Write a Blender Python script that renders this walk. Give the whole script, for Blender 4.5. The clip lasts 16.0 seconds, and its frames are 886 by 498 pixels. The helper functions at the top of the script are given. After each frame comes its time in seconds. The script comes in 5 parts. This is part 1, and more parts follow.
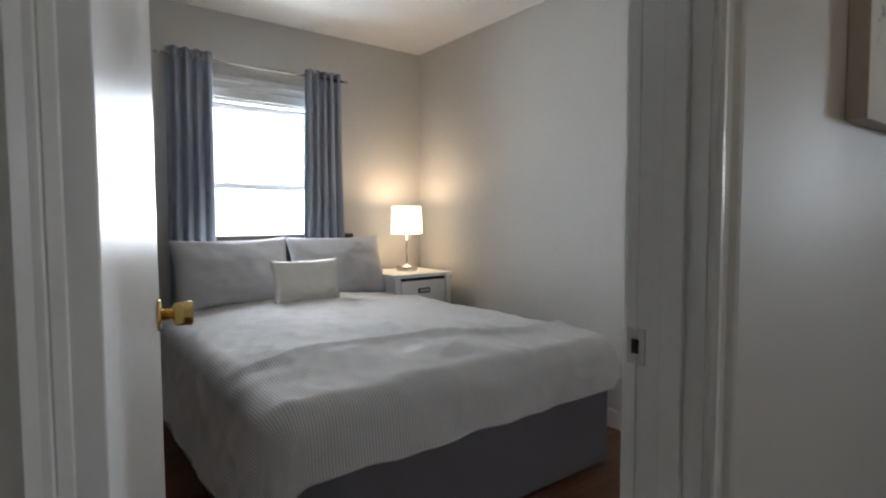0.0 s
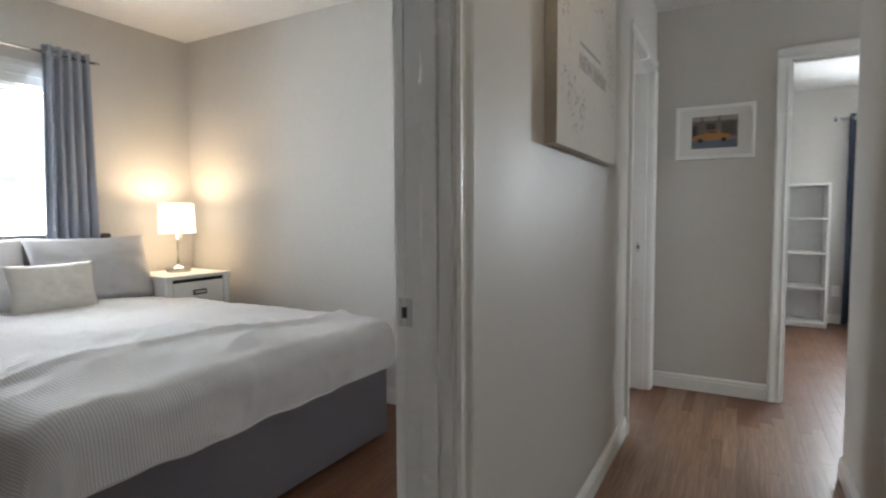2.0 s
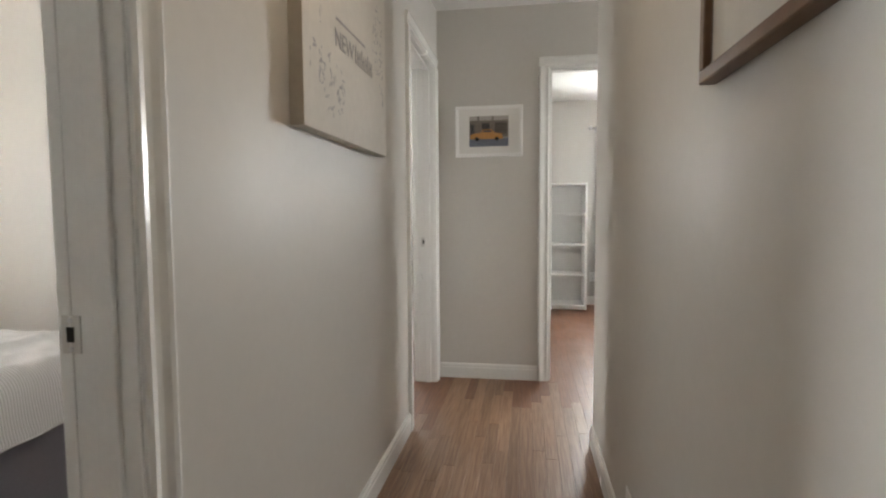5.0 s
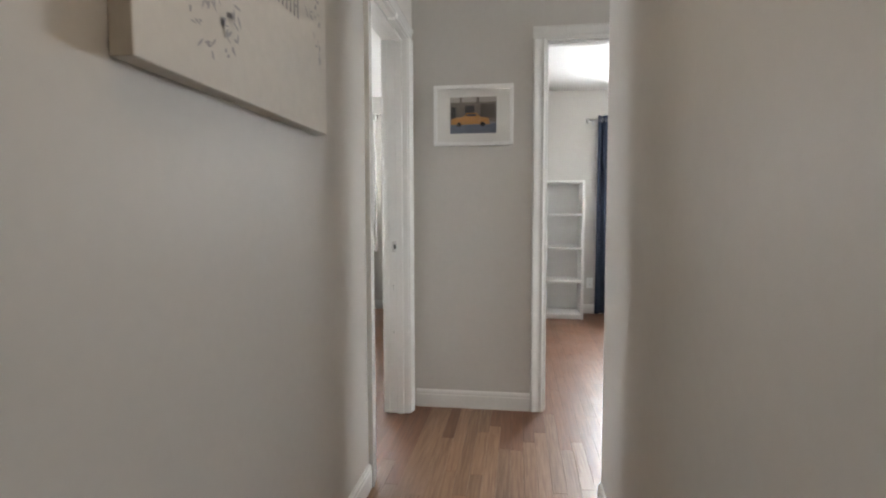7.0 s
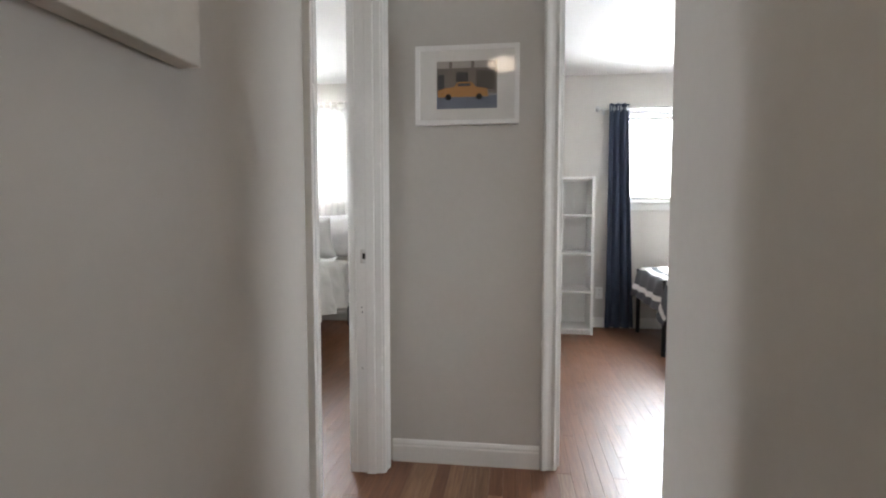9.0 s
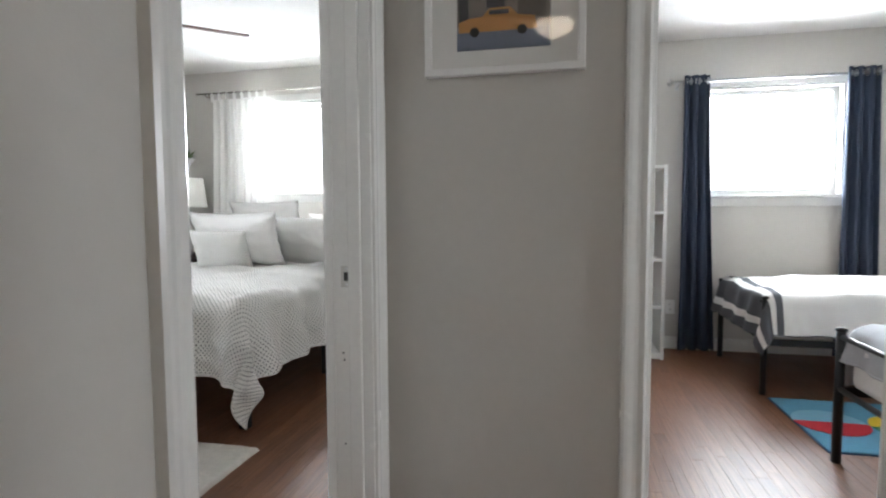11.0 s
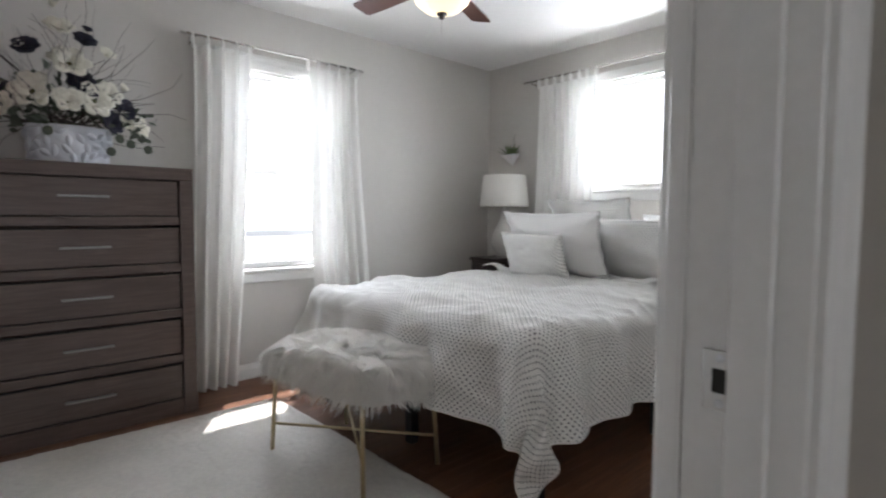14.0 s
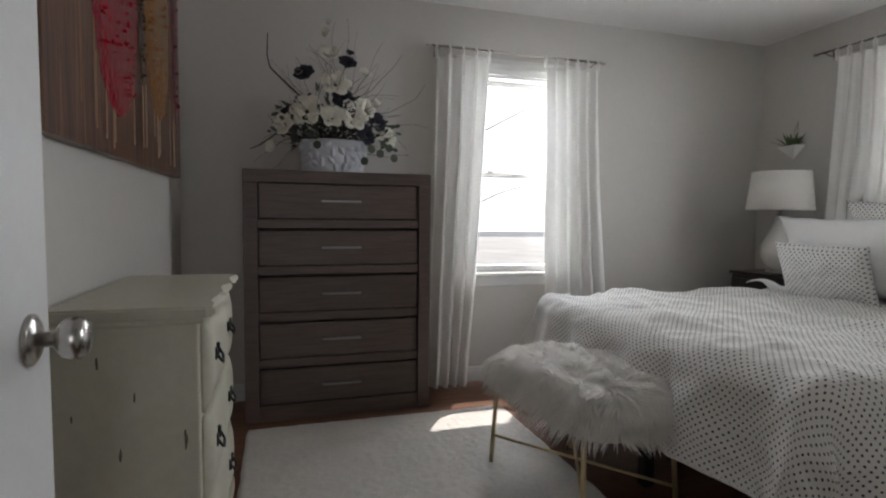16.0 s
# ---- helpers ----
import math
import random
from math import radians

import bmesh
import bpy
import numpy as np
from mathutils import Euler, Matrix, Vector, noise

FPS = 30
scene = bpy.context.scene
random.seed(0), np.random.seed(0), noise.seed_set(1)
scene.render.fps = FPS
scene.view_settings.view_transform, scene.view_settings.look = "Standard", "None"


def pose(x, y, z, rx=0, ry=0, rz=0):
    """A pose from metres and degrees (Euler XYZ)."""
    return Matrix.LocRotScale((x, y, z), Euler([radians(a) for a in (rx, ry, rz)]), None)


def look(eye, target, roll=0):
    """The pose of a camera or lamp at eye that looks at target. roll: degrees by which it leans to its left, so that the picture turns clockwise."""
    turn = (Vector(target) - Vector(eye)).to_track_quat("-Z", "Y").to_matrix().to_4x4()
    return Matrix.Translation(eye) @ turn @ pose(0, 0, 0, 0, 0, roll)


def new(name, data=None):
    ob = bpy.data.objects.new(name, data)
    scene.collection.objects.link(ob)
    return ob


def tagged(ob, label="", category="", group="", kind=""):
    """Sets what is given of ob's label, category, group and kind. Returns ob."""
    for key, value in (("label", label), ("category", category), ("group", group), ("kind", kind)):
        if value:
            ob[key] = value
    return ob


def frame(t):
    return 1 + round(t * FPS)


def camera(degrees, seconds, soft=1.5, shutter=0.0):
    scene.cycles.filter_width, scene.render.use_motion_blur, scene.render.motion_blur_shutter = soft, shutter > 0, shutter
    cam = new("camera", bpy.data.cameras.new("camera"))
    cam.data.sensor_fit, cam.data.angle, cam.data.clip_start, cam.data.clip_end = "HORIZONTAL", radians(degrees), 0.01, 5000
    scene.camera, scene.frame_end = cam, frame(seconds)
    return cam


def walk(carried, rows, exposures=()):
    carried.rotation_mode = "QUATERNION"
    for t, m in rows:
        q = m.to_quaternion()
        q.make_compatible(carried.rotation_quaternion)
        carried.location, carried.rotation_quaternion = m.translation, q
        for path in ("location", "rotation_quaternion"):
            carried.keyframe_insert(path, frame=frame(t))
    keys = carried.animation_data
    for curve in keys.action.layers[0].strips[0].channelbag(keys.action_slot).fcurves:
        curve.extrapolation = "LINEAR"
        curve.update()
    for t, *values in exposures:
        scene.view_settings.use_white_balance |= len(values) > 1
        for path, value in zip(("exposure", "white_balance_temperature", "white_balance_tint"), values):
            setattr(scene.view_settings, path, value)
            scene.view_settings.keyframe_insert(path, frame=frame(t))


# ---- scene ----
cam = camera(79.6, 16.0, 2.1, 0.4)
# seconds, the eye's place, heading, pitch and roll
ROWS = [
    (0, 0.010, 0.043, 1.140, -37.17, -3.27, 0.17),
    (0.5, -0.044, -0.001, 1.131, -41.25, -3.24, -0.07),
    (1, -0.094, -0.029, 1.133, -48.87, -3.35, 0.09),
    (1.5, -0.127, -0.051, 1.132, -55.21, -3.41, 0.17),
    (2, -0.147, -0.074, 1.131, -60.75, -3.46, 0.27),
    (2.5, -0.154, -0.090, 1.129, -65.57, -3.51, 0.29),
    (3, -0.159, -0.103, 1.129, -70.88, -3.57, 0.34),
    (3.5, -0.160, -0.108, 1.132, -74.52, -3.59, 0.28),
    (4, -0.149, -0.116, 1.125, -78.02, -3.60, 0.29),
    (4.5, -0.062, -0.134, 1.115, -80.37, -3.77, 0.33),
    (5, 0.063, -0.163, 1.116, -81.05, -3.85, 0.35),
    (7.5, 0.803, -0.164, 1.106, -82.10, -3.79, 0.04),
    (8, 0.985, -0.144, 1.100, -82.27, -3.73, -0.02),
    (8.5, 1.144, -0.126, 1.102, -82.46, -3.66, 0.00),
    (11, 2.097, -0.070, 1.102, -77.67, -3.83, 0.28),
    (11.5, 2.280, -0.038, 1.096, -71.96, -3.81, 0.07),
    (12, 2.438, 0.014, 1.104, -69.86, -3.81, -0.02),
    (12.5, 2.593, 0.073, 1.103, -63.94, -3.83, 0.06),
    (13, 2.727, 0.132, 1.095, -54.30, -3.72, -0.01),
    (13.5, 2.837, 0.223, 1.097, -48.82, -3.76, -0.20),
    (14, 2.915, 0.308, 1.091, -42.51, -3.60, -0.29),
    (14.5, 2.986, 0.372, 1.103, -33.41, -3.72, -0.32),
    (15, 3.034, 0.421, 1.108, -24.90, -3.74, -0.42),
    (15.5, 3.052, 0.441, 1.107, -19.10, -3.66, -0.64),
    (16, 3.062, 0.450, 1.107, -16.92, -3.61, -0.63),
]

EXPOSURES = [(0.0, 0.52, 6200, 10), (1.5, 0.97, 6300, 9), (3.5, 1.43, 6500, 10), (5.0, 1.6, 6950, 11), (7.5, 1.58, 6600, 12), (8.5, 1.5, 6550, 13), (11.0, 1.08, 6400, 11), (12.0, 1.08, 6350, 14),
             (13.0, 0.85, 6350, 14), (13.5, 0.7, 6350, 14), (14.5, 0.25, 6450, 14), (15.3, -0.05, 6550, 14), (16.0, -0.2, 6600, 14)]
walk(cam, [(t, pose(x, y, z, 90 + pitch, roll, yaw)) for t, x, y, z, yaw, pitch, roll in ROWS], EXPOSURES)

# ---- light ----
world = bpy.data.worlds.new("sky")
scene.world = world
world.use_nodes = True
wn = world.node_tree.nodes
sky = wn.new("ShaderNodeTexSky")
sky.sky_type = "NISHITA"
sky.sun_disc = False
sky.sun_elevation, sky.sun_rotation = radians(61), radians(39)
world.node_tree.links.new(sky.outputs[0], wn["Background"].inputs[0])
wn["Background"].inputs[1].default_value = 0.08

sun = new("sun", bpy.data.lights.new("sun", "SUN"))
sun.data.energy, sun.data.angle, sun.data.color = 5.0, radians(0.5), (1.0, 0.95, 0.88)
sun.matrix_world = look((0.635, 0.80, 1.72), (0, 0, 0))


def window_light(x, y, z, w, h, rz, power, color=(0.88, 0.945, 1.0)):
    """The sky seen through a window: an area lamp just outside the panes, leaning down as skylight falls."""
    lamp = new("window_light", bpy.data.lights.new("window_light", "AREA"))
    lamp.data.shape, lamp.data.size, lamp.data.size_y = "RECTANGLE", w, h
    lamp.data.energy, lamp.data.color = power, color
    lamp.matrix_world = pose(x, y, z, 0, 0, rz) @ pose(0, 0.17, 0.05, -80, 0, 0)
    return lamp


def bulb(x, y, z, power, color, r=0.04):
    lamp = new("bulb", bpy.data.lights.new("bulb", "POINT"))
    lamp.data.energy, lamp.data.color, lamp.data.shadow_soft_size = power, color, r
    lamp.location = (x, y, z)
    return lamp


window_light(1.18, 3.78, 1.38, 0.80, 1.30, 0, 52)
window_light(4.585, 3.93, 1.40, 0.84, 1.34, 0, 40)
window_light(6.83, 2.19, 1.70, 1.20, 0.78, -90, 48)
window_light(6.83, -1.68, 1.66, 1.14, 0.80, -90, 82)
# Added daylight behind the invented passage window, to brighten the hall's end.
window_light(3.17, -3.12, 1.45, 0.80, 1.10, 180, 16)
bulb(2.165, 3.33, 1.20, 4.2, (1.0, 0.73, 0.48))

# ---- materials ----


def material(name, color, rough=0.5, metal=0.0, var=0.06, coarse=2.5, fine=40.0, bump=0.05, bump_scale=150.0, spec=0.5, extra=None):
    """A surface with broad and fine variation of colour and roughness, and a fine relief, in metres."""
    m = bpy.data.materials.new(name)
    m.use_nodes = True
    n, l = m.node_tree.nodes, m.node_tree.links
    b = n["Principled BSDF"]
    b.inputs["Metallic"].default_value = metal
    b.inputs["Specular IOR Level"].default_value = spec
    at = n.new("ShaderNodeNewGeometry").outputs["Position"]
    big, small, rel = n.new("ShaderNodeTexNoise"), n.new("ShaderNodeTexNoise"), n.new("ShaderNodeTexNoise")
    for node, s in ((big, coarse), (small, fine), (rel, bump_scale)):
        node.inputs["Scale"].default_value = s
        node.inputs["Detail"].default_value = 4
        l.new(at, node.inputs["Vector"])
    mix = n.new("ShaderNodeMath")
    mix.operation = "ADD"
    l.new(big.outputs[0], mix.inputs[0])
    l.new(small.outputs[0], mix.inputs[1])
    ramp = n.new("ShaderNodeMapRange")
    ramp.inputs[1].default_value, ramp.inputs[2].default_value = 0.6, 1.4
    ramp.inputs[3].default_value, ramp.inputs[4].default_value = 1 - var, 1 + var
    l.new(mix.outputs[0], ramp.inputs[0])
    hue = n.new("ShaderNodeHueSaturation")
    hue.inputs["Color"].default_value = (*color, 1)
    l.new(ramp.outputs[0], hue.inputs["Value"])
    rr = n.new("ShaderNodeMapRange")
    rr.inputs[1].default_value, rr.inputs[2].default_value = 0.3, 0.7
    rr.inputs[3].default_value, rr.inputs[4].default_value = max(0.02, rough * 0.88), min(1, rough * 1.12)
    l.new(big.outputs[0], rr.inputs[0])
    l.new(rr.outputs[0], b.inputs["Roughness"])
    l.new(hue.outputs[0], b.inputs["Base Color"])
    if bump:
        bp = n.new("ShaderNodeBump")
        bp.inputs["Strength"].default_value = bump
        bp.inputs["Distance"].default_value = 0.004
        l.new(rel.outputs[0], bp.inputs["Height"])
        l.new(bp.outputs[0], b.inputs["Normal"])
    if extra:
        extra(m, n, l, b, hue, at)
    return m


def maths(n, l, op, a, b=None):
    node = n.new("ShaderNodeMath")
    node.operation = op
    for i, v in enumerate((a, b)):
        if v is None:
            continue
        if isinstance(v, (int, float)):
            node.inputs[i].default_value = v
        else:
            l.new(v, node.inputs[i])
    return node.outputs[0]


def blend(n, l, fac, a, b):
    node = n.new("ShaderNodeMix")
    node.data_type = "RGBA"
    for s, v in ((0, fac), (6, a), (7, b)):
        if isinstance(v, (tuple, float)):
            node.inputs[s].default_value = v
        else:
            l.new(v, node.inputs[s])
    return node.outputs[2]


def wood_extra(dark, stretch, vary=0.25, scale=3.0, island=False):
    """Grain along one axis, with each board its own tone."""
    def extra(m, n, l, b, hue, at):
        mp = n.new("ShaderNodeMapping")
        mp.inputs["Scale"].default_value = stretch
        coord = n.new("ShaderNodeTexCoord")
        l.new(coord.outputs["Object"], mp.inputs[0])
        shift = n.new("ShaderNodeVectorMath")
        shift.operation = "ADD"
        l.new(mp.outputs[0], shift.inputs[0])
        rnd = n.new("ShaderNodeNewGeometry").outputs["Random Per Island"] if island else n.new("ShaderNodeObjectInfo").outputs["Random"]
        l.new(maths(n, l, "MULTIPLY", rnd, 37.0), shift.inputs[1])
        g = n.new("ShaderNodeTexNoise")
        g.inputs["Scale"].default_value = scale
        g.inputs["Detail"].default_value = 8
        g.inputs["Distortion"].default_value = 0.6
        l.new(shift.outputs[0], g.inputs["Vector"])
        f = n.new("ShaderNodeMapRange")
        f.inputs[1].default_value, f.inputs[2].default_value = 0.38, 0.66
        l.new(g.outputs[0], f.inputs[0])
        tone = n.new("ShaderNodeHueSaturation")
        l.new(maths(n, l, "ADD", maths(n, l, "MULTIPLY", rnd, 2 * vary), 1 - vary), tone.inputs["Value"])
        l.new(blend(n, l, f.outputs[0], (*dark, 1), hue.outputs[0]), tone.inputs["Color"])
        l.new(tone.outputs[0], b.inputs["Base Color"])
    return extra


def dots_extra(pitch, size, ink):
    """Printed dots on cloth, set in staggered rows."""
    def extra(m, n, l, b, hue, at):
        uv = n.new("ShaderNodeUVMap")
        sep = n.new("ShaderNodeSeparateXYZ")
        l.new(uv.outputs[0], sep.inputs[0])
        best = None
        for off in (0.0,):
            q = []
            for s in (0, 1):
                c = maths(n, l, "SUBTRACT", maths(n, l, "FRACT", maths(n, l, "ADD", maths(n, l, "DIVIDE", maths(n, l, ("ADD", "SUBTRACT")[s], sep.outputs[0], sep.outputs[1]), pitch * 1.4142), off + 50.0)), 0.5)
                q.append(maths(n, l, "MULTIPLY", c, c))
            d = maths(n, l, "ADD", q[0], q[1])
            best = d if best is None else maths(n, l, "MINIMUM", best, d)
        inside = maths(n, l, "LESS_THAN", best, size * size)
        l.new(blend(n, l, inside, hue.outputs[0], (*ink, 1)), b.inputs["Base Color"])
    return extra


def stripes_extra(pitch, share, ink, axis=0):
    def extra(m, n, l, b, hue, at):
        uv = n.new("ShaderNodeUVMap")
        sep = n.new("ShaderNodeSeparateXYZ")
        l.new(uv.outputs[0], sep.inputs[0])
        c = maths(n, l, "FRACT", maths(n, l, "ADD", maths(n, l, "DIVIDE", sep.outputs[axis], pitch), 50.0))
        l.new(blend(n, l, maths(n, l, "LESS_THAN", c, share), hue.outputs[0], (*ink, 1)), b.inputs["Base Color"])
    return extra


def sheer_extra(clear, thin=0.3):
    def extra(m, n, l, b, hue, at):
        tr, tp, m1, m2 = n.new("ShaderNodeBsdfTranslucent"), n.new("ShaderNodeBsdfTransparent"), n.new("ShaderNodeMixShader"), n.new("ShaderNodeMixShader")
        tr.inputs[0].default_value = (0.9, 0.9, 0.88, 1)
        m1.inputs[0].default_value, m2.inputs[0].default_value = thin, clear
        l.new(b.outputs[0], m1.inputs[1])
        l.new(tr.outputs[0], m1.inputs[2])
        l.new(m1.outputs[0], m2.inputs[1])
        l.new(tp.outputs[0], m2.inputs[2])
        l.new(m2.outputs[0], n["Material Output"].inputs[0])
    return extra


def shade_extra(glow, strength):
    def extra(m, n, l, b, hue, at):
        b.inputs["Emission Color"].default_value = (*glow, 1)
        b.inputs["Emission Strength"].default_value = strength
    return extra


WALL = material("wall_paint", (0.60, 0.578, 0.542), 0.58, spec=0.27, var=0.025, coarse=1.2, fine=30, bump=0.06, bump_scale=220)
CEIL = material("ceiling_paint", (0.80, 0.79, 0.77), 0.8, var=0.03, bump=0.08, bump_scale=160)
TRIM = material("trim_paint", (0.78, 0.775, 0.75), 0.25, var=0.04, coarse=5, fine=60, bump=0.05, bump_scale=60)
DOORP = material("door_paint", (0.78, 0.78, 0.77), 0.40, var=0.03, coarse=3, bump=0.06, bump_scale=45)
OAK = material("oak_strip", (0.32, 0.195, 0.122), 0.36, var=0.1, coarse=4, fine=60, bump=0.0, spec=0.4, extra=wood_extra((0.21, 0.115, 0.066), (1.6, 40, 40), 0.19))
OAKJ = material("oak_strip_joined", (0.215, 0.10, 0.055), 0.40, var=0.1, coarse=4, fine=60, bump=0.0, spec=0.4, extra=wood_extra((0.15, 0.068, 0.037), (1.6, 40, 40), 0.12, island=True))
SUBFLOOR = material("subfloor", (0.11, 0.06, 0.035), 0.7)
DRESSER = material("dresser_wood", (0.108, 0.075, 0.062), 0.45, var=0.1, extra=wood_extra((0.078, 0.052, 0.043), (1.0, 14, 14), 0.06, 5.0))
DARKWOOD = material("espresso_wood", (0.035, 0.024, 0.02), 0.4, var=0.15)
BLACKM = material("black_metal", (0.02, 0.02, 0.022), 0.4, 0.3, var=0.1)
BRASS = material("brass", (0.72, 0.52, 0.20), 0.2, 1.0, var=0.08)
GOLD = material("soft_gold", (0.62, 0.50, 0.30), 0.3, 1.0, var=0.08)
NICKEL = material("nickel", (0.55, 0.53, 0.50), 0.28, 1.0, var=0.08)
STEEL = material("steel", (0.6, 0.6, 0.6), 0.3, 1.0, var=0.08)
# Near-black that paints the shade of holes and gaps; also the printed wheels.
VOID = material("shade_and_print_black", (0.02, 0.018, 0.016), 0.8)
GREYFAB = material("grey_fabric", (0.22, 0.21, 0.235), 0.9, var=0.12, fine=300, bump=0.3, bump_scale=700)
PLATINUM = material("grey_pillow", (0.55, 0.54, 0.55), 0.9, var=0.06, fine=200, bump=0.2, bump_scale=500)
CREAM = material("cream_cushion", (0.80, 0.77, 0.71), 0.9, var=0.05, fine=200, bump=0.2, bump_scale=500)
TICKING = material("striped_duvet", (0.66, 0.645, 0.64), 0.9, var=0.04, fine=200, bump=0.15, bump_scale=400, extra=stripes_extra(0.0105, 0.42, (0.50, 0.48, 0.47)))
DOTS = material("dotted_duvet", (0.80, 0.79, 0.76), 0.9, var=0.04, fine=200, bump=0.15, bump_scale=400, extra=dots_extra(0.0175, 0.20, (0.05, 0.05, 0.055)))
PULL = material("dull_pull", (0.28, 0.27, 0.26), 0.4, 1.0, var=0.1)
LINEN = material("white_linen", (0.90, 0.895, 0.88), 0.9, var=0.04, fine=200, bump=0.2, bump_scale=400)
SHEETM = material("white_sheet", (0.8, 0.8, 0.79), 0.9, var=0.04)
GREYBLUE = material("grey_blackout_curtain", (0.32, 0.35, 0.41), 0.75, var=0.06, fine=250, bump=0.2, bump_scale=600)
NAVY = material("navy_curtain", (0.030, 0.043, 0.075), 0.8, var=0.1, fine=250, bump=0.2, bump_scale=600)
SHEER = material("sheer_curtain", (0.86, 0.85, 0.82), 0.9, var=0.03, extra=sheer_extra(0.02, 0.075))
WHITEL = material("white_lacquer", (0.86, 0.855, 0.84), 0.35, var=0.03)
FURM = material("white_fur", (0.95, 0.92, 0.88), 0.9, var=0.08, fine=25, extra=sheer_extra(0.0))
RUG2M = material("ivory_rug", (0.70, 0.675, 0.63), 0.95, var=0.1, coarse=5, fine=45, bump=0.9, bump_scale=130)
SHADE1 = material("lit_lampshade", (0.85, 0.8, 0.7), 0.9, extra=shade_extra((1.0, 0.80, 0.58), 2.2))
SHADE2 = material("linen_lampshade", (0.70, 0.68, 0.64), 0.9, var=0.05, fine=200, bump=0.2, bump_scale=400)
BOWL = material("lit_glass_bowl", (0.9, 0.82, 0.65), 0.4, extra=shade_extra((1.0, 0.80, 0.52), 0.85))
HALLBOWL = material("lit_frosted_bowl", (0.9, 0.85, 0.75), 0.4, extra=shade_extra((1.0, 0.82, 0.62), 4.7))
WALNUT = material("walnut_frame", (0.16, 0.085, 0.045), 0.4, var=0.2)
REDWOOD = material("cherry_blade", (0.13, 0.045, 0.032), 0.35, var=0.2)
PAPER = material("paper_mat", (0.80, 0.79, 0.76), 0.8, var=0.02)
CANVAS = material("canvas", (0.69, 0.665, 0.62), 0.8, var=0.05, bump=0.3, bump_scale=500)
CANVASE = material("canvas_edge", (0.50, 0.45, 0.38), 0.8, var=0.08)
INK = material("grey_ink", (0.44, 0.43, 0.44), 0.8)
DISTRESS = material("distressed_cream", (0.54, 0.52, 0.42), 0.45, var=0.08, coarse=6)
WORN = material("worn_patch", (0.13, 0.10, 0.07), 0.7)
CERAMIC = material("white_ceramic", (0.66, 0.68, 0.73), 0.35, var=0.08)
PORCELAIN = material("pale_glass_base", (0.72, 0.70, 0.66), 0.12, var=0.06)
LEAFM = material("green_leaf", (0.10, 0.15, 0.05), 0.5, var=0.2)
LEAFD = material("grey_green_leaf", (0.07, 0.085, 0.06), 0.6, var=0.25)
TWIG = material("twig", (0.055, 0.04, 0.035), 0.8, var=0.2)
PETAL = material("cream_petal", (0.78, 0.76, 0.66), 0.7, var=0.05)
PETALD = material("navy_petal", (0.012, 0.012, 0.03), 0.7, var=0.1)


def clear_glass(name):
    m = bpy.data.materials.new(name)
    m.use_nodes = True
    n, l = m.node_tree.nodes, m.node_tree.links
    mix, gloss, clear, fres = n.new("ShaderNodeMixShader"), n.new("ShaderNodeBsdfGlossy"), n.new("ShaderNodeBsdfTransparent"), n.new("ShaderNodeLayerWeight")
    gloss.inputs["Roughness"].default_value = 0.03
    l.new(maths(n, l, "ADD", maths(n, l, "MULTIPLY", maths(n, l, "POWER", fres.outputs["Facing"], 5.0), 0.9), 0.05), mix.inputs[0])
    l.new(clear.outputs[0], mix.inputs[1])
    l.new(gloss.outputs[0], mix.inputs[2])
    l.new(mix.outputs[0], n["Material Output"].inputs[0])
    return m


GLASS = clear_glass("window_glass")
PICGLASS = clear_glass("picture_glass")
HAZE = bpy.data.materials.new("white_sky")
HAZE.use_nodes = True
HAZE.node_tree.nodes["Principled BSDF"].inputs["Base Color"].default_value = (0.8, 0.8, 0.8, 1)
HAZE.node_tree.nodes["Principled BSDF"].inputs["Emission Color"].default_value = (0.95, 0.98, 1.0, 1)
HAZE.node_tree.nodes["Principled BSDF"].inputs["Emission Strength"].default_value = 1.5
EARTH = material("lawn", (0.45, 0.455, 0.44), 0.9, var=0.3, coarse=0.5)

# ---- mesh helpers ----


def box(bm, x0, x1, y0, y1, z0, z1, bevel=0.0, seg=1):
    r = bmesh.ops.create_cube(bm, size=1.0)
    vs = r["verts"]
    for v in vs:
        v.co = Vector(((x0 + x1) / 2 + v.co.x * (x1 - x0), (y0 + y1) / 2 + v.co.y * (y1 - y0), (z0 + z1) / 2 + v.co.z * (z1 - z0)))
    if bevel:
        es = {e for v in vs for e in v.link_edges}
        bmesh.ops.bevel(bm, geom=list(es), offset=bevel, segments=seg, affect="EDGES", profile=0.5)
    return bm


def new_box(x0, x1, y0, y1, z0, z1, bevel=0.0, seg=1):
    return box(bmesh.new(), x0, x1, y0, y1, z0, z1, bevel, seg)


def tube(bm, pts, r, seg=10, r1=None, cap=True):
    """A round bar along a line of points; r1 tapers it."""
    pts = [Vector(p) for p in pts]
    rings = []
    for i, p in enumerate(pts):
        d = (pts[min(i + 1, len(pts) - 1)] - pts[max(i - 1, 0)]).normalized()
        a = d.orthogonal().normalized() if abs(d.z) > 0.95 else d.cross(Vector((0, 0, 1))).normalized()
        b = d.cross(a)
        rad = r if r1 is None else r + (r1 - r) * i / (len(pts) - 1)
        rings.append([bm.verts.new(p + rad * (a * math.cos(2 * math.pi * k / seg) + b * math.sin(2 * math.pi * k / seg))) for k in range(seg)])
    for u, v in zip(rings, rings[1:]):
        for k in range(seg):
            bm.faces.new((u[k], u[(k + 1) % seg], v[(k + 1) % seg], v[k]))
    if cap:
        bm.faces.new(rings[0][::-1])
        bm.faces.new(rings[-1])
    return bm


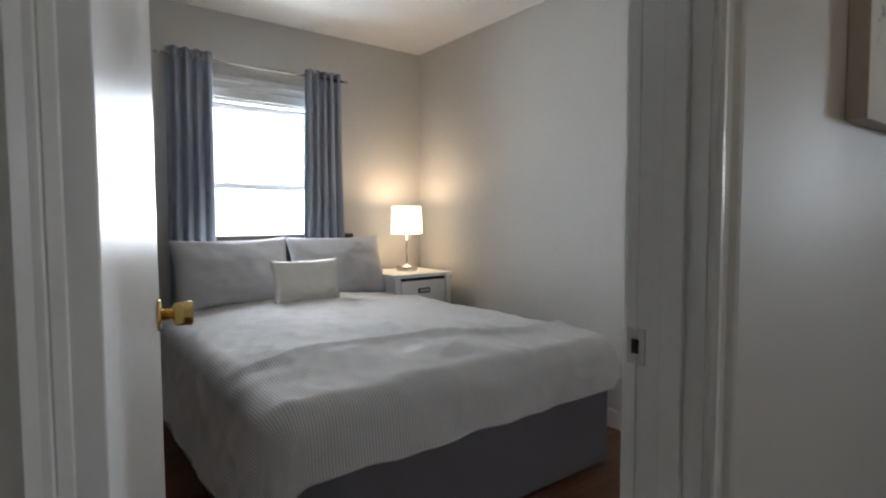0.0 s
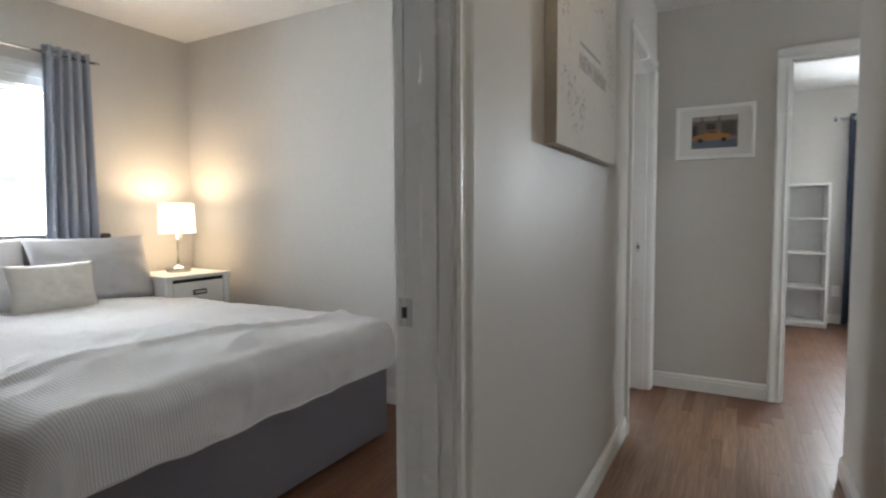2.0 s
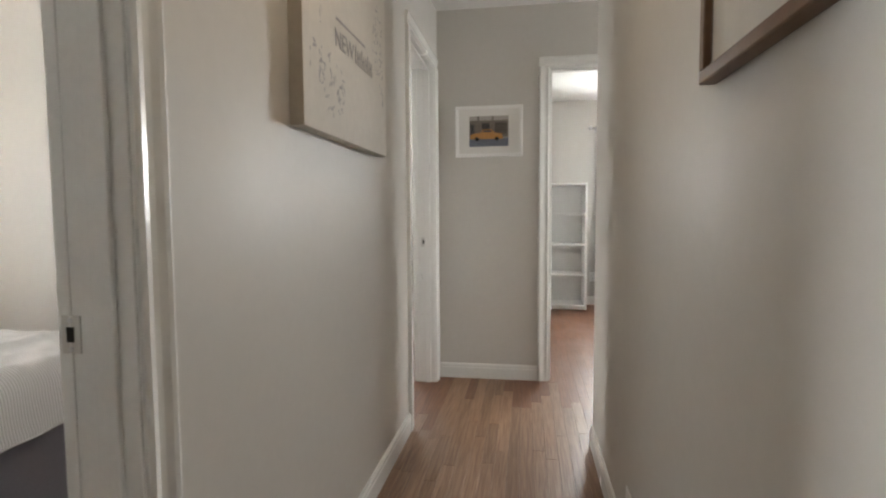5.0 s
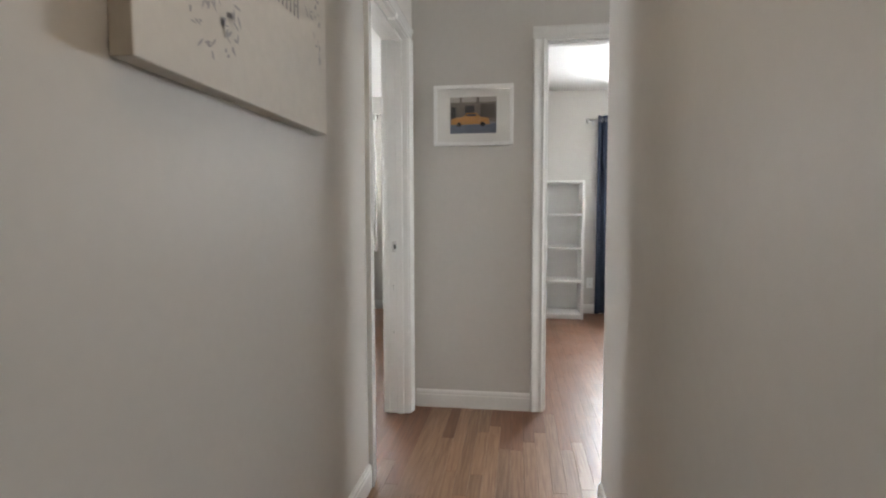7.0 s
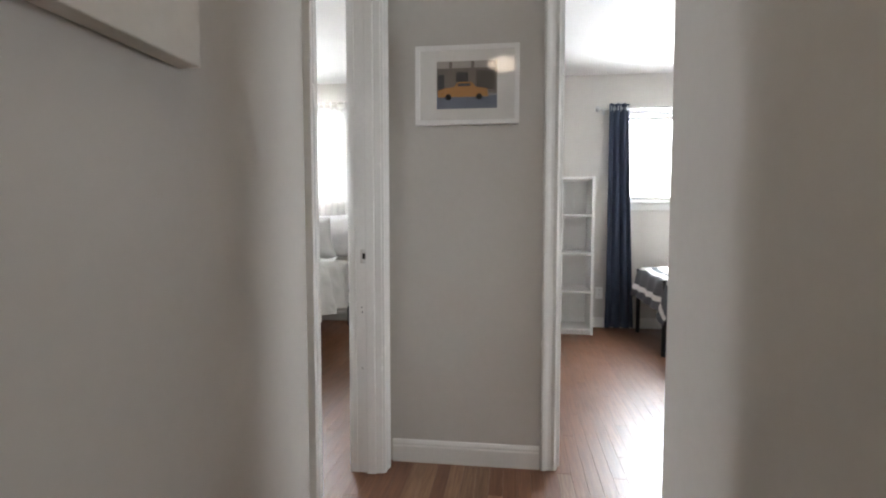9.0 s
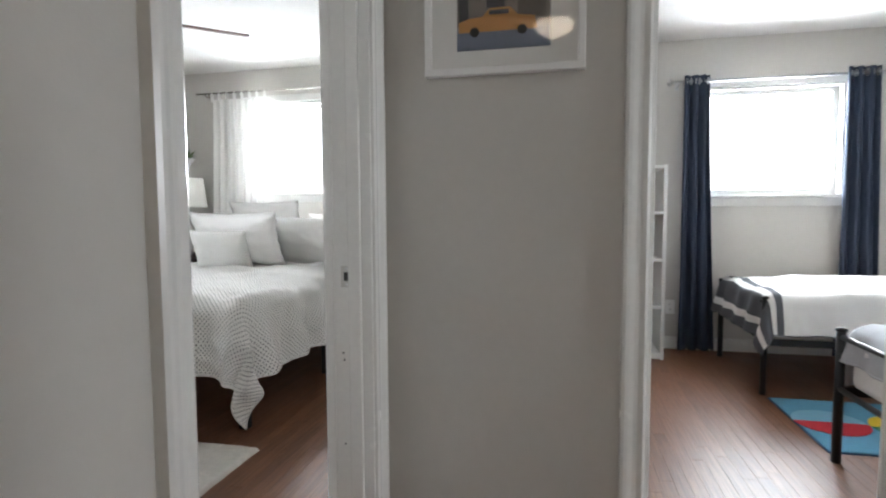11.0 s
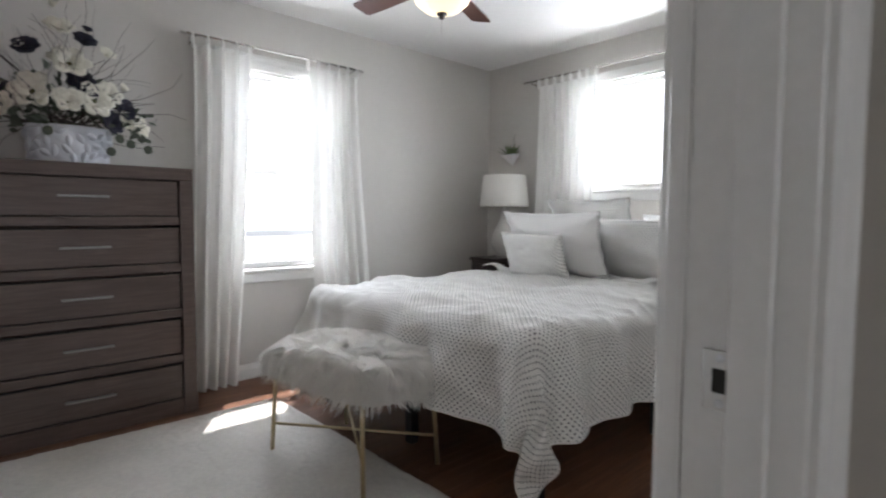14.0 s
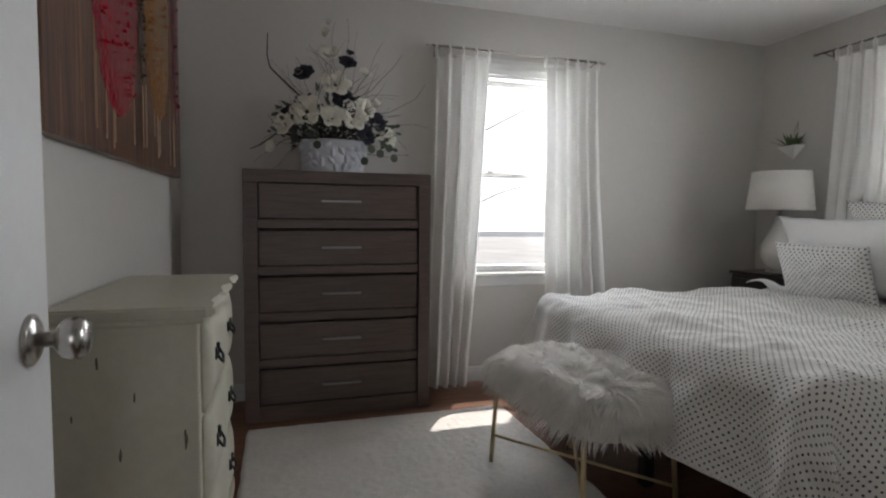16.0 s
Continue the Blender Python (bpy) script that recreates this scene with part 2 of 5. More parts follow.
def lathe(bm, profile, seg=24, at=(0, 0, 0), m=None):
    """A turned shape about z from (radius, height) pairs."""
    m = m or Matrix.Translation(at)
    rings = [[bm.verts.new(m @ Vector((r * math.cos(2 * math.pi * k / seg), r * math.sin(2 * math.pi * k / seg), z))) for k in range(seg)] for r, z in profile]
    for u, v in zip(rings, rings[1:]):
        for k in range(seg):
            bm.faces.new((u[k], u[(k + 1) % seg], v[(k + 1) % seg], v[k]))
    if profile[0][0] > 1e-4:
        bm.faces.new(rings[0][::-1])
    if profile[-1][0] > 1e-4:
        bm.faces.new(rings[-1])
    return bm


def prism(bm, poly, fn, a0, a1):
    """A profile (list of 2D points) drawn out from a0 to a1; fn(u, v, a) places it."""
    lo = [bm.verts.new(fn(u, v, a0)) for u, v in poly]
    hi = [bm.verts.new(fn(u, v, a1)) for u, v in poly]
    k = len(poly)
    for i in range(k):
        bm.faces.new((lo[i], lo[(i + 1) % k], hi[(i + 1) % k], hi[i]))
    bm.faces.new(lo[::-1])
    bm.faces.new(hi)
    return bm


def sheet(fn, nu, nv, uv=None):
    """A grid of nu x nv cells; fn(u, v) in 0..1 gives the place; uv(u, v) the cloth's own metres."""
    bm = bmesh.new()
    lay = bm.loops.layers.uv.new("UVMap")
    g = [[bm.verts.new(fn(i / nu, j / nv)) for j in range(nv + 1)] for i in range(nu + 1)]
    for i in range(nu):
        for j in range(nv):
            f = bm.faces.new((g[i][j], g[i + 1][j], g[i + 1][j + 1], g[i][j + 1]))
            if uv:
                for lp, (a, b) in zip(f.loops, ((i, j), (i + 1, j), (i + 1, j + 1), (i, j + 1))):
                    lp[lay].uv = uv(a / nu, b / nv)
    return bm


def mesh_of(name, bm, mat, smooth=False):
    bmesh.ops.recalc_face_normals(bm, faces=bm.faces[:])
    me = bpy.data.meshes.new(name)
    bm.to_mesh(me)
    bm.free()
    me.materials.append(mat)
    if smooth:
        me.shade_smooth()
    return me


def part(name, bm, mat, parent, label="", smooth=False, solid=0.0, kind=""):
    ob = new(name, mesh_of(name, bm, mat, smooth))
    ob.parent = parent
    if solid:
        md = ob.modifiers.new("thickness", "SOLIDIFY")
        md.thickness = solid
        md.offset = 0
    return tagged(ob, label=label, kind=kind)


def thing(name, at, rz, label, category, group="", kind=""):
    ob = new(name)
    ob.empty_display_size = 0.1
    ob.matrix_world = pose(*at, 0, 0, rz)
    return tagged(ob, label, category, group, kind)


def solo(name, bm, mat, label, category="", kind="", smooth=False, group=""):
    return tagged(new(name, mesh_of(name, bm, mat, smooth)), label, category, group, kind)


# ---- the house ----
H = 2.44
HALL_L, ROOM_Y, HALL_R = 0.43, 0.56, -0.48      # hall's two wall faces, rooms' side of the hall wall
END, END2 = 3.60, 3.71                          # end wall's two faces
PART0, PART1 = 2.47, 2.52                       # partition between the two bedrooms
FAR_Y, FAR_X = 3.75, 6.65                       # outer walls' inner faces
FAR_Y1 = 3.60                                   # first bedroom's window wall
D1, D2, D3 = (0.012, 0.785), (2.735, 3.465), (-0.92, -0.31)
TOP = 2.035
WA1 = (0.78, 1.58, 0.80, 1.91)
WA2 = (4.20, 4.97, 0.73, 2.03)
WB2 = (1.60, 2.78, 1.30, 2.13)
WB3 = (-2.14, -1.10, 1.235, 2.06)


def wall(name, axis, p0, p1, a0, a1, openings=(), z0=0.0, z1=H, mat=None, label="light greige painted plaster wall"):
    """A wall from a0 to a1 along x or y, between faces p0 and p1, with real openings (a0, a1, z0, z1)."""
    bm = bmesh.new()
    As = sorted({a0, a1, *(o[0] for o in openings), *(o[1] for o in openings)})
    for u, v in zip(As, As[1:]):
        cuts = sorted((o[2], o[3]) for o in openings if o[0] <= u + 1e-6 and o[1] >= v - 1e-6)
        z = z0
        for c0, c1 in cuts + [(z1, z1)]:
            if c0 - z > 1e-4:
                if axis == "x":
                    box(bm, u, v, p0, p1, z, c0)
                else:
                    box(bm, p0, p1, u, v, z, c0)
            z = c1
    bmesh.ops.remove_doubles(bm, verts=bm.verts[:], dist=1e-5)
    return solo(name, bm, mat or WALL, label, "wall", "structure")


wall("wall_hall_left", "x", HALL_L, ROOM_Y, -2.2, FAR_X, [(D1[0] - 0.018, D1[1] + 0.018, 0, TOP + 0.018), (D2[0] - 0.018, D2[1] + 0.018, 0, TOP + 0.018)])
wall("wall_hall_right", "x", HALL_R - 0.11, HALL_R, -2.2, 2.63)
wall("wall_hall_end", "y", END, END2, -3.6, HALL_L, [(D3[0] - 0.018, D3[1] + 0.018, 0, TOP + 0.018)])
wall("wall_passage", "y", 2.52, 2.63, -3.0, HALL_R - 0.11)
# The opening is invented, to let added light into the hall's end.
wall("wall_passage_end", "x", -3.11, -3.0, 2.52, END, [(2.80, 3.54, 0.90, 2.0)])
wall("wall_hall_back", "y", -2.31, -2.2, HALL_R - 0.11, ROOM_Y)
wall("wall_partition", "y", PART0, PART1, ROOM_Y, FAR_Y)
wall("wall_outer_north", "x", FAR_Y, FAR_Y + 0.16, PART0, FAR_X + 0.16, [WA2])
wall("wall_outer_north_west", "x", FAR_Y1, FAR_Y1 + 0.16, -1.4, PART0, [WA1])
wall("wall_outer_east", "y", FAR_X, FAR_X + 0.16, -3.76, FAR_Y, [WB2, WB3])
wall("wall_bedroom_west", "y", -1.4, -1.29, ROOM_Y, FAR_Y1)
wall("wall_bedroom_south", "x", -3.76, -3.6, END, FAR_X)
solo("ceiling", new_box(-2.4, FAR_X + 0.16, -3.76, FAR_Y + 0.16, H, H + 0.15), CEIL, "matt white painted plaster ceiling", "ceiling", "structure")
solo("ground", new_box(-60, 60, -60, 60, -0.75, -0.6), EARTH, "pale sunlit gravel outside the windows", "ground", "structure")
for x0, x1, y0, y1 in ((-40, 58, 56, 56.2), (58, 58.2, -56, 56.2), (-40, 58, -56.2, -56)):
    solo("backdrop", new_box(x0, x1, y0, y1, -4, 32), HAZE, "plain bright white sky beyond the garden", "sky", "structure")

# ---- doors: casings, jambs, leaves ----
CASE = [(0, 0), (0, 0.010), (0.008, 0.015), (0.022, 0.012), (0.034, 0.014), (0.048, 0.019), (0.058, 0.021), (0.066, 0.018), (0.068, 0)]


def doorway(name, axis, a0, a1, face0, face1, label, rooms=(True, True)):
    """Jambs with stops and moulded casings on both faces of a wall; axis is the wall's run."""
    t = thing(name, (0, 0, 0), 0, label, "door frame", kind="structure")

    def put(u, p, z):
        return Vector((u, p, z)) if axis == "x" else Vector((p, u, z))

    def bx(u0, u1, p0, p1, z0, z1, bev=0.0015):
        return new_box(u0, u1, p0, p1, z0, z1, bev) if axis == "x" else new_box(p0, p1, u0, u1, z0, z1, bev)

    lo, hi = face0 - 0.002, face1 + 0.002
    part("jamb", bx(a0 - 0.018, a0, lo, hi, 0, TOP + 0.018), TRIM, t)
    part("jamb", bx(a1, a1 + 0.018, lo, hi, 0, TOP + 0.018), TRIM, t)
    part("head_jamb", bx(a0, a1, lo, hi, TOP, TOP + 0.018), TRIM, t)
    s0 = face0 + 0.028
    for u0, u1 in ((a0, a0 + 0.011), (a1 - 0.011, a1)):
        part("stop", bx(u0, u1, s0, s0 + 0.036, 0, TOP), TRIM, t)
    part("stop", bx(a0 + 0.011, a1 - 0.011, s0, s0 + 0.036, TOP - 0.011, TOP), TRIM, t)
    for u0, u1 in ((a0, a0 + 0.003), (a1 - 0.003, a1)):
        part("bead", bx(u0, u1, face1 - 0.022, face1 - 0.016, 0, TOP, 0.001), TRIM, t)
    for face, out, on in ((face0, -1, rooms[0]), (face1, 1, rooms[1])):
        if not on:
            continue
        for edge, way in ((a0 - 0.006, -1), (a1 + 0.006, 1)):
            part("casing", prism(bmesh.new(), CASE, lambda u, v, a: put(edge + way * u, face + out * v, a), 0, TOP + 0.006), TRIM, t)
        part("head_casing", prism(bmesh.new(), CASE, lambda u, v, a: put(a, face + out * v, TOP + 0.006 + u), a0 - 0.074, a1 + 0.074), TRIM, t)
    return t


dw1 = doorway("door_frame_1", "x", *D1, HALL_L, ROOM_Y, "white glossy painted door frame with moulded casing")
dw2 = doorway("door_frame_2", "x", *D2, HALL_L, ROOM_Y, "white glossy painted door frame with moulded casing")
dw3 = doorway("door_frame_3", "y", *D3, END, END2, "white glossy painted door frame with moulded casing")


def strike(parent, u, y, z, mat, way=-1):
    """A strike plate with two screws on a jamb's face at x = u; a dark block paints its latch hole's shade."""
    e = 0.0015 * way
    p = part("strike_plate", new_box(min(u, u + 2 * e), max(u, u + 2 * e), y - 0.017, y + 0.016, z - 0.030, z + 0.030, 0.0005), mat, parent, "worn metal strike plate")
    part("latch_hole_shade", new_box(min(u + 1.8 * e, u + 2.6 * e), max(u + 1.8 * e, u + 2.6 * e), y - 0.006, y + 0.007, z - 0.012, z + 0.012), VOID, p)
    for dz in (-0.0225, 0.0225):
        part("screw", lathe(bmesh.new(), [(0.0045, 0), (0.0045, 0.001), (0.002, 0.0018)], 10, m=pose(u + 2 * e, y, z + dz, 0, 90 * way, 0)), STEEL, p)
    return p


strike(dw1, D1[1], 0.540, 0.93, NICKEL)
strike(dw2, D2[1], 0.502, 0.93, NICKEL)
# Dark discs paint the shade of old screw holes on the uncut jamb.
for y, z in ((0.515, 0.715), (0.512, 0.695), (0.513, 0.455)):
    part("screw_hole_shade", lathe(bmesh.new(), [(0.003, 0), (0.003, 0.0006)], 8, m=pose(D2[1], y, z, 0, -90, 0)), VOID, dw2)


def knob(parent, base, way, mat, flat=False):
    """A round knob on its rose, standing out along way (a unit vector in the leaf's own axes)."""
    q = Vector(way).to_track_quat("Z", "Y").to_matrix().to_4x4()
    m = Matrix.Translation(base) @ q
    prof = [(0.010, 0.004), (0.010, 0.026), (0.016, 0.030), (0.024, 0.036), (0.0275, 0.046), (0.027, 0.056), (0.022, 0.062), (0.012, 0.064), (0.0, 0.0645)]
    if flat:
        prof = [(0.012, 0.004), (0.012, 0.026), (0.021, 0.030), (0.0245, 0.034), (0.0255, 0.062), (0.022, 0.066), (0.0, 0.066)]
    k = part("knob", lathe(bmesh.new(), prof, 28, m=m), mat, parent, smooth=True)
    part("rose", lathe(bmesh.new(), [(0.033, 0), (0.033, 0.003), (0.026, 0.007), (0.012, 0.009)], 28, m=m), mat, k, smooth=True)
    return k


def leaf(name, hinge, swing, width, mat_knob, label, flat=False):
    """A flush door leaf hung at hinge, turned swing degrees from the wall's line (+x)."""
    d = thing(name, (*hinge, 0), swing, label, "door", kind="structure")
    part("panel", new_box(0.003, width, -0.035, 0, 0.012, TOP - 0.006, 0.002, 2), DOORP, d)
    knob(d, (width - 0.062, -0.035, 0.945), (0, -1, 0), mat_knob, flat)
    knob(d, (width - 0.062, 0.0, 0.945), (0, 1, 0), mat_knob, flat)
    part("latch_plate", new_box(width, width + 0.0015, -0.029, -0.006, 0.90, 0.96), mat_knob, d)
    for z in (0.25, 1.02, 1.80):
        h = part("hinge", tube(bmesh.new(), [(0, 0.006, z - 0.045), (0, 0.006, z + 0.045)], 0.006), mat_knob, d)
    return d


leaf("door_1", (0.015, 0.572), 78.0, 0.765, BRASS, "white flush door standing open with a brass knob", True)
leaf("door_2", (2.742, 0.572), 91.5, 0.72, NICKEL, "white flush door standing open with a nickel knob")

# ---- baseboards ----
BASE = [(0, 0), (0.014, 0), (0.014, 0.07), (0.011, 0.078), (0.012, 0.086), (0.007, 0.097), (0, 0.10)]


def baseboard(axis, face, out, a0, a1):
    fn = (lambda u, v, a: Vector((a, face + out * u, v))) if axis == "x" else (lambda u, v, a: Vector((face + out * u, a, v)))
    return solo("baseboard", prism(bmesh.new(), BASE, fn, a0, a1), TRIM, "white moulded wooden baseboard", "baseboard", "structure")


for row in (("x", HALL_L, -1, -2.2, D1[0] - 0.076), ("x", HALL_L, -1, D1[1] + 0.076, D2[0] - 0.076), ("x", HALL_R, 1, -2.2, 2.63),
            ("y", END, -1, D3[1] + 0.076, HALL_L - 0.016), ("y", END, -1, -3.0, D3[0] - 0.076), ("y", 2.63, 1, -3.0, HALL_R),
            ("x", ROOM_Y, 1, D1[1] + 0.076, PART0), ("y", PART0, -1, ROOM_Y + 0.015, FAR_Y1 - 0.015), ("x", FAR_Y1, -1, -1.29, PART0),
            ("y", PART1, 1, ROOM_Y + 0.015, FAR_Y - 0.015), ("x", FAR_Y, -1, PART1, FAR_X), ("y", FAR_X, -1, ROOM_Y, FAR_Y - 0.015),
            ("x", ROOM_Y, 1, D2[1] + 0.076, FAR_X - 0.015), ("y", FAR_X, -1, -3.6, HALL_L), ("x", HALL_L, -1, END2, FAR_X - 0.015)):
    baseboard(*row)

# ---- windows ----


def window(name, axis, a0, a1, z0, z1, face, double, label, out=1, head=0.065):
    """A window in an outer wall: casing, stool and apron on the room side, sashes and panes in the opening."""
    t = thing(name, (0, 0, 0), 0, label, "window", kind="structure")

    def bx(u0, u1, p0, p1, q0, q1, bev=0.002):
        p0, p1 = sorted((out * p0, out * p1))
        return new_box(u0, u1, face + p0, face + p1, q0, q1, bev) if axis == "x" else new_box(face + p0, face + p1, u0, u1, q0, q1, bev)

    c = 0.065
    part("casing", bx(a0 - c, a0, -0.018, 0, z0, z1), TRIM, t)
    part("casing", bx(a1, a1 + c, -0.018, 0, z0, z1), TRIM, t)
    part("head_casing", bx(a0 - c, a1 + c, -0.020, 0, z1, z1 + head), TRIM, t)
    for q in (0.35, 0.7):
        if head > 0.07:
            part("head_moulding", bx(a0 - c, a1 + c, -0.026, -0.0205, z1 + q * head, z1 + q * head + 0.018), TRIM, t)
    part("sill", bx(a0 - c - 0.02, a1 + c + 0.02, -0.05, 0.06, z0 - 0.022, z0, 0.004), TRIM, t)
    part("apron", bx(a0 - c, a1 + c, -0.016, 0, z0 - 0.09, z0 - 0.023), TRIM, t)
    for u0, u1 in ((a0, a0 + 0.018), (a1 - 0.018, a1)):
        part("lining", bx(u0, u1, 0.0, 0.14, z0, z1), TRIM, t)
    part("lining", bx(a0 + 0.018, a1 - 0.018, 0.0, 0.14, z1 - 0.018, z1), TRIM, t)
    f = 0.042
    lo, hi = a0 + 0.018, a1 - 0.018
    zs = [(z0, (z0 + z1) / 2 + 0.018, 0.06), ((z0 + z1) / 2 - 0.018, z1 - 0.018, 0.095)] if double else [(z0, z1 - 0.018, 0.07)]
    for q0, q1, p in zs:
        s = part("sash", bx(lo, hi, p, p + 0.03, q0, q0 + f), TRIM, t)
        part("rail", bx(lo, hi, p, p + 0.03, q1 - f + 0.006, q1), TRIM, s)
        part("stile", bx(lo, lo + f, p, p + 0.03, q0 + f, q1 - f + 0.006), TRIM, s)
        part("stile", bx(hi - f, hi, p, p + 0.03, q0 + f, q1 - f + 0.006), TRIM, s)
        bm = bmesh.new()
        y = face + out * (p + 0.014)
        bm.faces.new([bm.verts.new((u, y, q) if axis == "x" else (y, u, q)) for u, q in ((lo + f, q0 + f), (hi - f, q0 + f), (hi - f, q1 - f + 0.006), (lo + f, q1 - f + 0.006))])
        g = part("pane", bm, GLASS, s)
        g.visible_shadow = False
    if double:
        zm = (z0 + z1) / 2 + 0.018
        for u in (a0 + (a1 - a0) * 0.27, a0 + (a1 - a0) * 0.73):
            part("sash_lock", bx(u - 0.025, u + 0.025, 0.045, 0.075, zm, zm + 0.016, 0.004), TRIM, t)
    return t


# Unseen window, added only to carry light towards the end wall.
window("added_window", "x", 2.80, 3.54, 0.90, 2.0, -3.0, True, "added unseen window that lights the end of the hall", -1)
window("window_1", "x", *WA1, FAR_Y1, True, "white double-hung window, bright daylight behind it", head=0.14)
window("window_2", "x", *WA2, FAR_Y, True, "white double-hung window, bright daylight behind it", head=0.10)
window("window_3", "y", *WB2, FAR_X, False, "wide high white window above the bed, bright daylight")
window("window_4", "y", *WB3, FAR_X, False, "wide high white window above the beds, bright daylight")

# ---- soft things ----


def arc(over, r, flare=0.06):
    """How far out and down cloth lies that runs on over an edge of radius r."""
    if over <= 0:
        return 0.0, 0.0
    q = r * math.pi / 2
    if over < q:
        return r * math.sin(over / r), r * (1 - math.cos(over / r))
    return r + flare * (over - q), r + (over - q)


def duvet(w, head, top, drops, r, seed, wrinkle=0.012, fold=0.022, pitch=0.24, corner=(1.0, 1.0), nu=110, nv=110, crown=0.03, ridge=(0.5, 0.0, 0.0)):
    """A duvet spread over a bed: w half its width, the foot at y = 0, the head end at y = head; drops: left, right and foot."""
    left, right, foot = drops

    def place(u, v):
        s = -(w + left) + u * (2 * w + left + right)
        t = -foot + v * (head + foot)
        os_, ot = max(0.0, abs(s) - w), max(0.0, -t)
        side = -1 if s < 0 else 1
        k_ = corner[0 if s < 0 else 1]
        rho = math.hypot(os_, ot) * (1 + (k_ - 1) * (2 * min(os_, ot) / (os_ + ot + 1e-9)))
        d_, low = arc(rho, r, 0.13)
        phi = math.atan2(ot, os_) if rho > 0 else 0.0
        x = max(-w, min(w, s)) + side * d_ * math.cos(phi) * (os_ > 0)
        y = max(0.0, t) - d_ * math.sin(phi) * (ot > 0)
        zx, zy = low * math.cos(phi) * (os_ > 0), low * math.sin(phi) * (ot > 0)
        wave = math.sin(2 * math.pi * t / pitch + 2.1 * noise.noise((t * 2, side, seed)))
        wave2 = math.sin(2 * math.pi * s / pitch + 2.1 * noise.noise((s * 2, 7, seed)))
        hang = min(1.0, zx / 0.25)
        x += side * fold * hang * wave
        hang2 = min(1.0, zy / 0.25)
        y -= fold * hang2 * (wave2 + 0.3)
        z = top - low
        p = Vector((s * 3.1, t * 3.1, seed))
        flat = 1 - max(hang, hang2)
        ridged = 1 - abs(noise.noise((s * 5 + 1.5 * t, t * 7 - 2 * s, seed + 3)))
        z += flat * (2.2 * wrinkle * noise.noise(p) + 0.8 * wrinkle * (ridged ** 4) + 0.4 * wrinkle * noise.noise(p * 5))
        z += crown * max(0.0, 1 - (s / w) ** 2) * min(1.0, max(0.0, t) / 0.35)
        z += ridge[2] * math.exp(-((t - ridge[0] - ridge[1] * s + 0.05 * math.sin(4 * s)) / 0.035) ** 2) * flat
        crease = abs(math.sin(5.5 * (s * side + 0.8 * t) + 3 * noise.noise((s * 1.5, t * 1.5, seed))))
        z += 0.45 * wrinkle * (crease ** 6) * flat * min(1.0, max(0.0, 1 - (w - abs(s)) / 0.5) + max(0.0, 1 - t / 0.5))
        push = 0.7 * wrinkle * noise.noise((s * 9, t * 9, seed + 9)) + wrinkle * (ridged ** 5) * (1 - flat)
        if zx > 0.02:
            x += side * push
        if zy > 0.02:
            y -= push
        if hang > 0.8 or hang2 > 0.8:
            z += 0.012 * noise.noise((s * 6, t * 6, seed + 5))
        return Vector((x, y, z))

    return sheet(place, nu, nv, lambda u, v: (-(w + left) + u * (2 * w + left + right), -foot + v * (head + foot))), place


def spread(cloth, mat, label, m):
    """Lays a duvet on its bed, with the stitched hem round its free edges."""
    bm, place = cloth
    ob = solo("duvet", bm, mat, label, "duvet", smooth=True)
    ob.matrix_world = m
    for run in ([(k / 80, 0.0) for k in range(81)], [(0.0, k / 80) for k in range(81)], [(1.0, k / 80) for k in range(81)]):
        part("hem", tube(bmesh.new(), [place(u, v) for u, v in run], 0.0045, 6), mat, ob, smooth=True)
    return ob


def pillow(w, h, d, seed, flange=0.0, scallop=0.0, n=26):
    """A stuffed pillow standing in the x-z plane from z = 0, soft corners drawn out; a flange runs round it where asked for."""
    bm = bmesh.new()
    lay = bm.loops.layers.uv.new("UVMap")
    for side in (-1, 1):
        g = []
        for i in range(n + 1):
            col = []
            for j in range(n + 1):
                u, v = -1 + 2 * i / n, -1 + 2 * j / n
                x = w / 2 * u * (1 - 0.075 * (1 - v * v))
                z = h / 2 * v * (1 - 0.075 * (1 - u * u))
                k = 1 - flange * 2 / min(w, h)
                a, b = min(1, abs(u) / k), min(1, abs(v) / k)
                y = side * (d / 2 * max(0.0, (1 - a ** 2.4) * (1 - b ** 2.4)) ** 0.5 + 0.003 * (min(abs(u), 1) < 1 and abs(v) < 1))
                y += 0.10 * d * noise.noise((u * 2.2, v * 2.2, seed)) * (1 - abs(u) ** 6) * (1 - abs(v) ** 6)
                y += 0.05 * d * noise.noise((u * 6, v * 6, seed + side)) * (1 - abs(u) ** 4) * (1 - abs(v) ** 4)
                if scallop and (abs(u) == 1 or abs(v) == 1):
                    run = v if abs(u) == 1 else u
                    f = 1 + scallop * (abs(math.sin(run * 8)) - 0.5)
                    x, z = x * f, z * f
                if flange and max(abs(u), abs(v)) > k:
                    y += 0.006 * math.sin(14 * (u + v) + seed)
                col.append(bm.verts.new((x, y, z + h / 2)))
            g.append(col)
        for i in range(n):
            for j in range(n):
                f = bm.faces.new((g[i][j], g[i + 1][j], g[i + 1][j + 1], g[i][j + 1]))
                for lp in f.loops:
                    lp[lay].uv = (lp.vert.co.x, lp.vert.co.z)
    bmesh.ops.remove_doubles(bm, verts=bm.verts[:], dist=0.0015)
    return bm


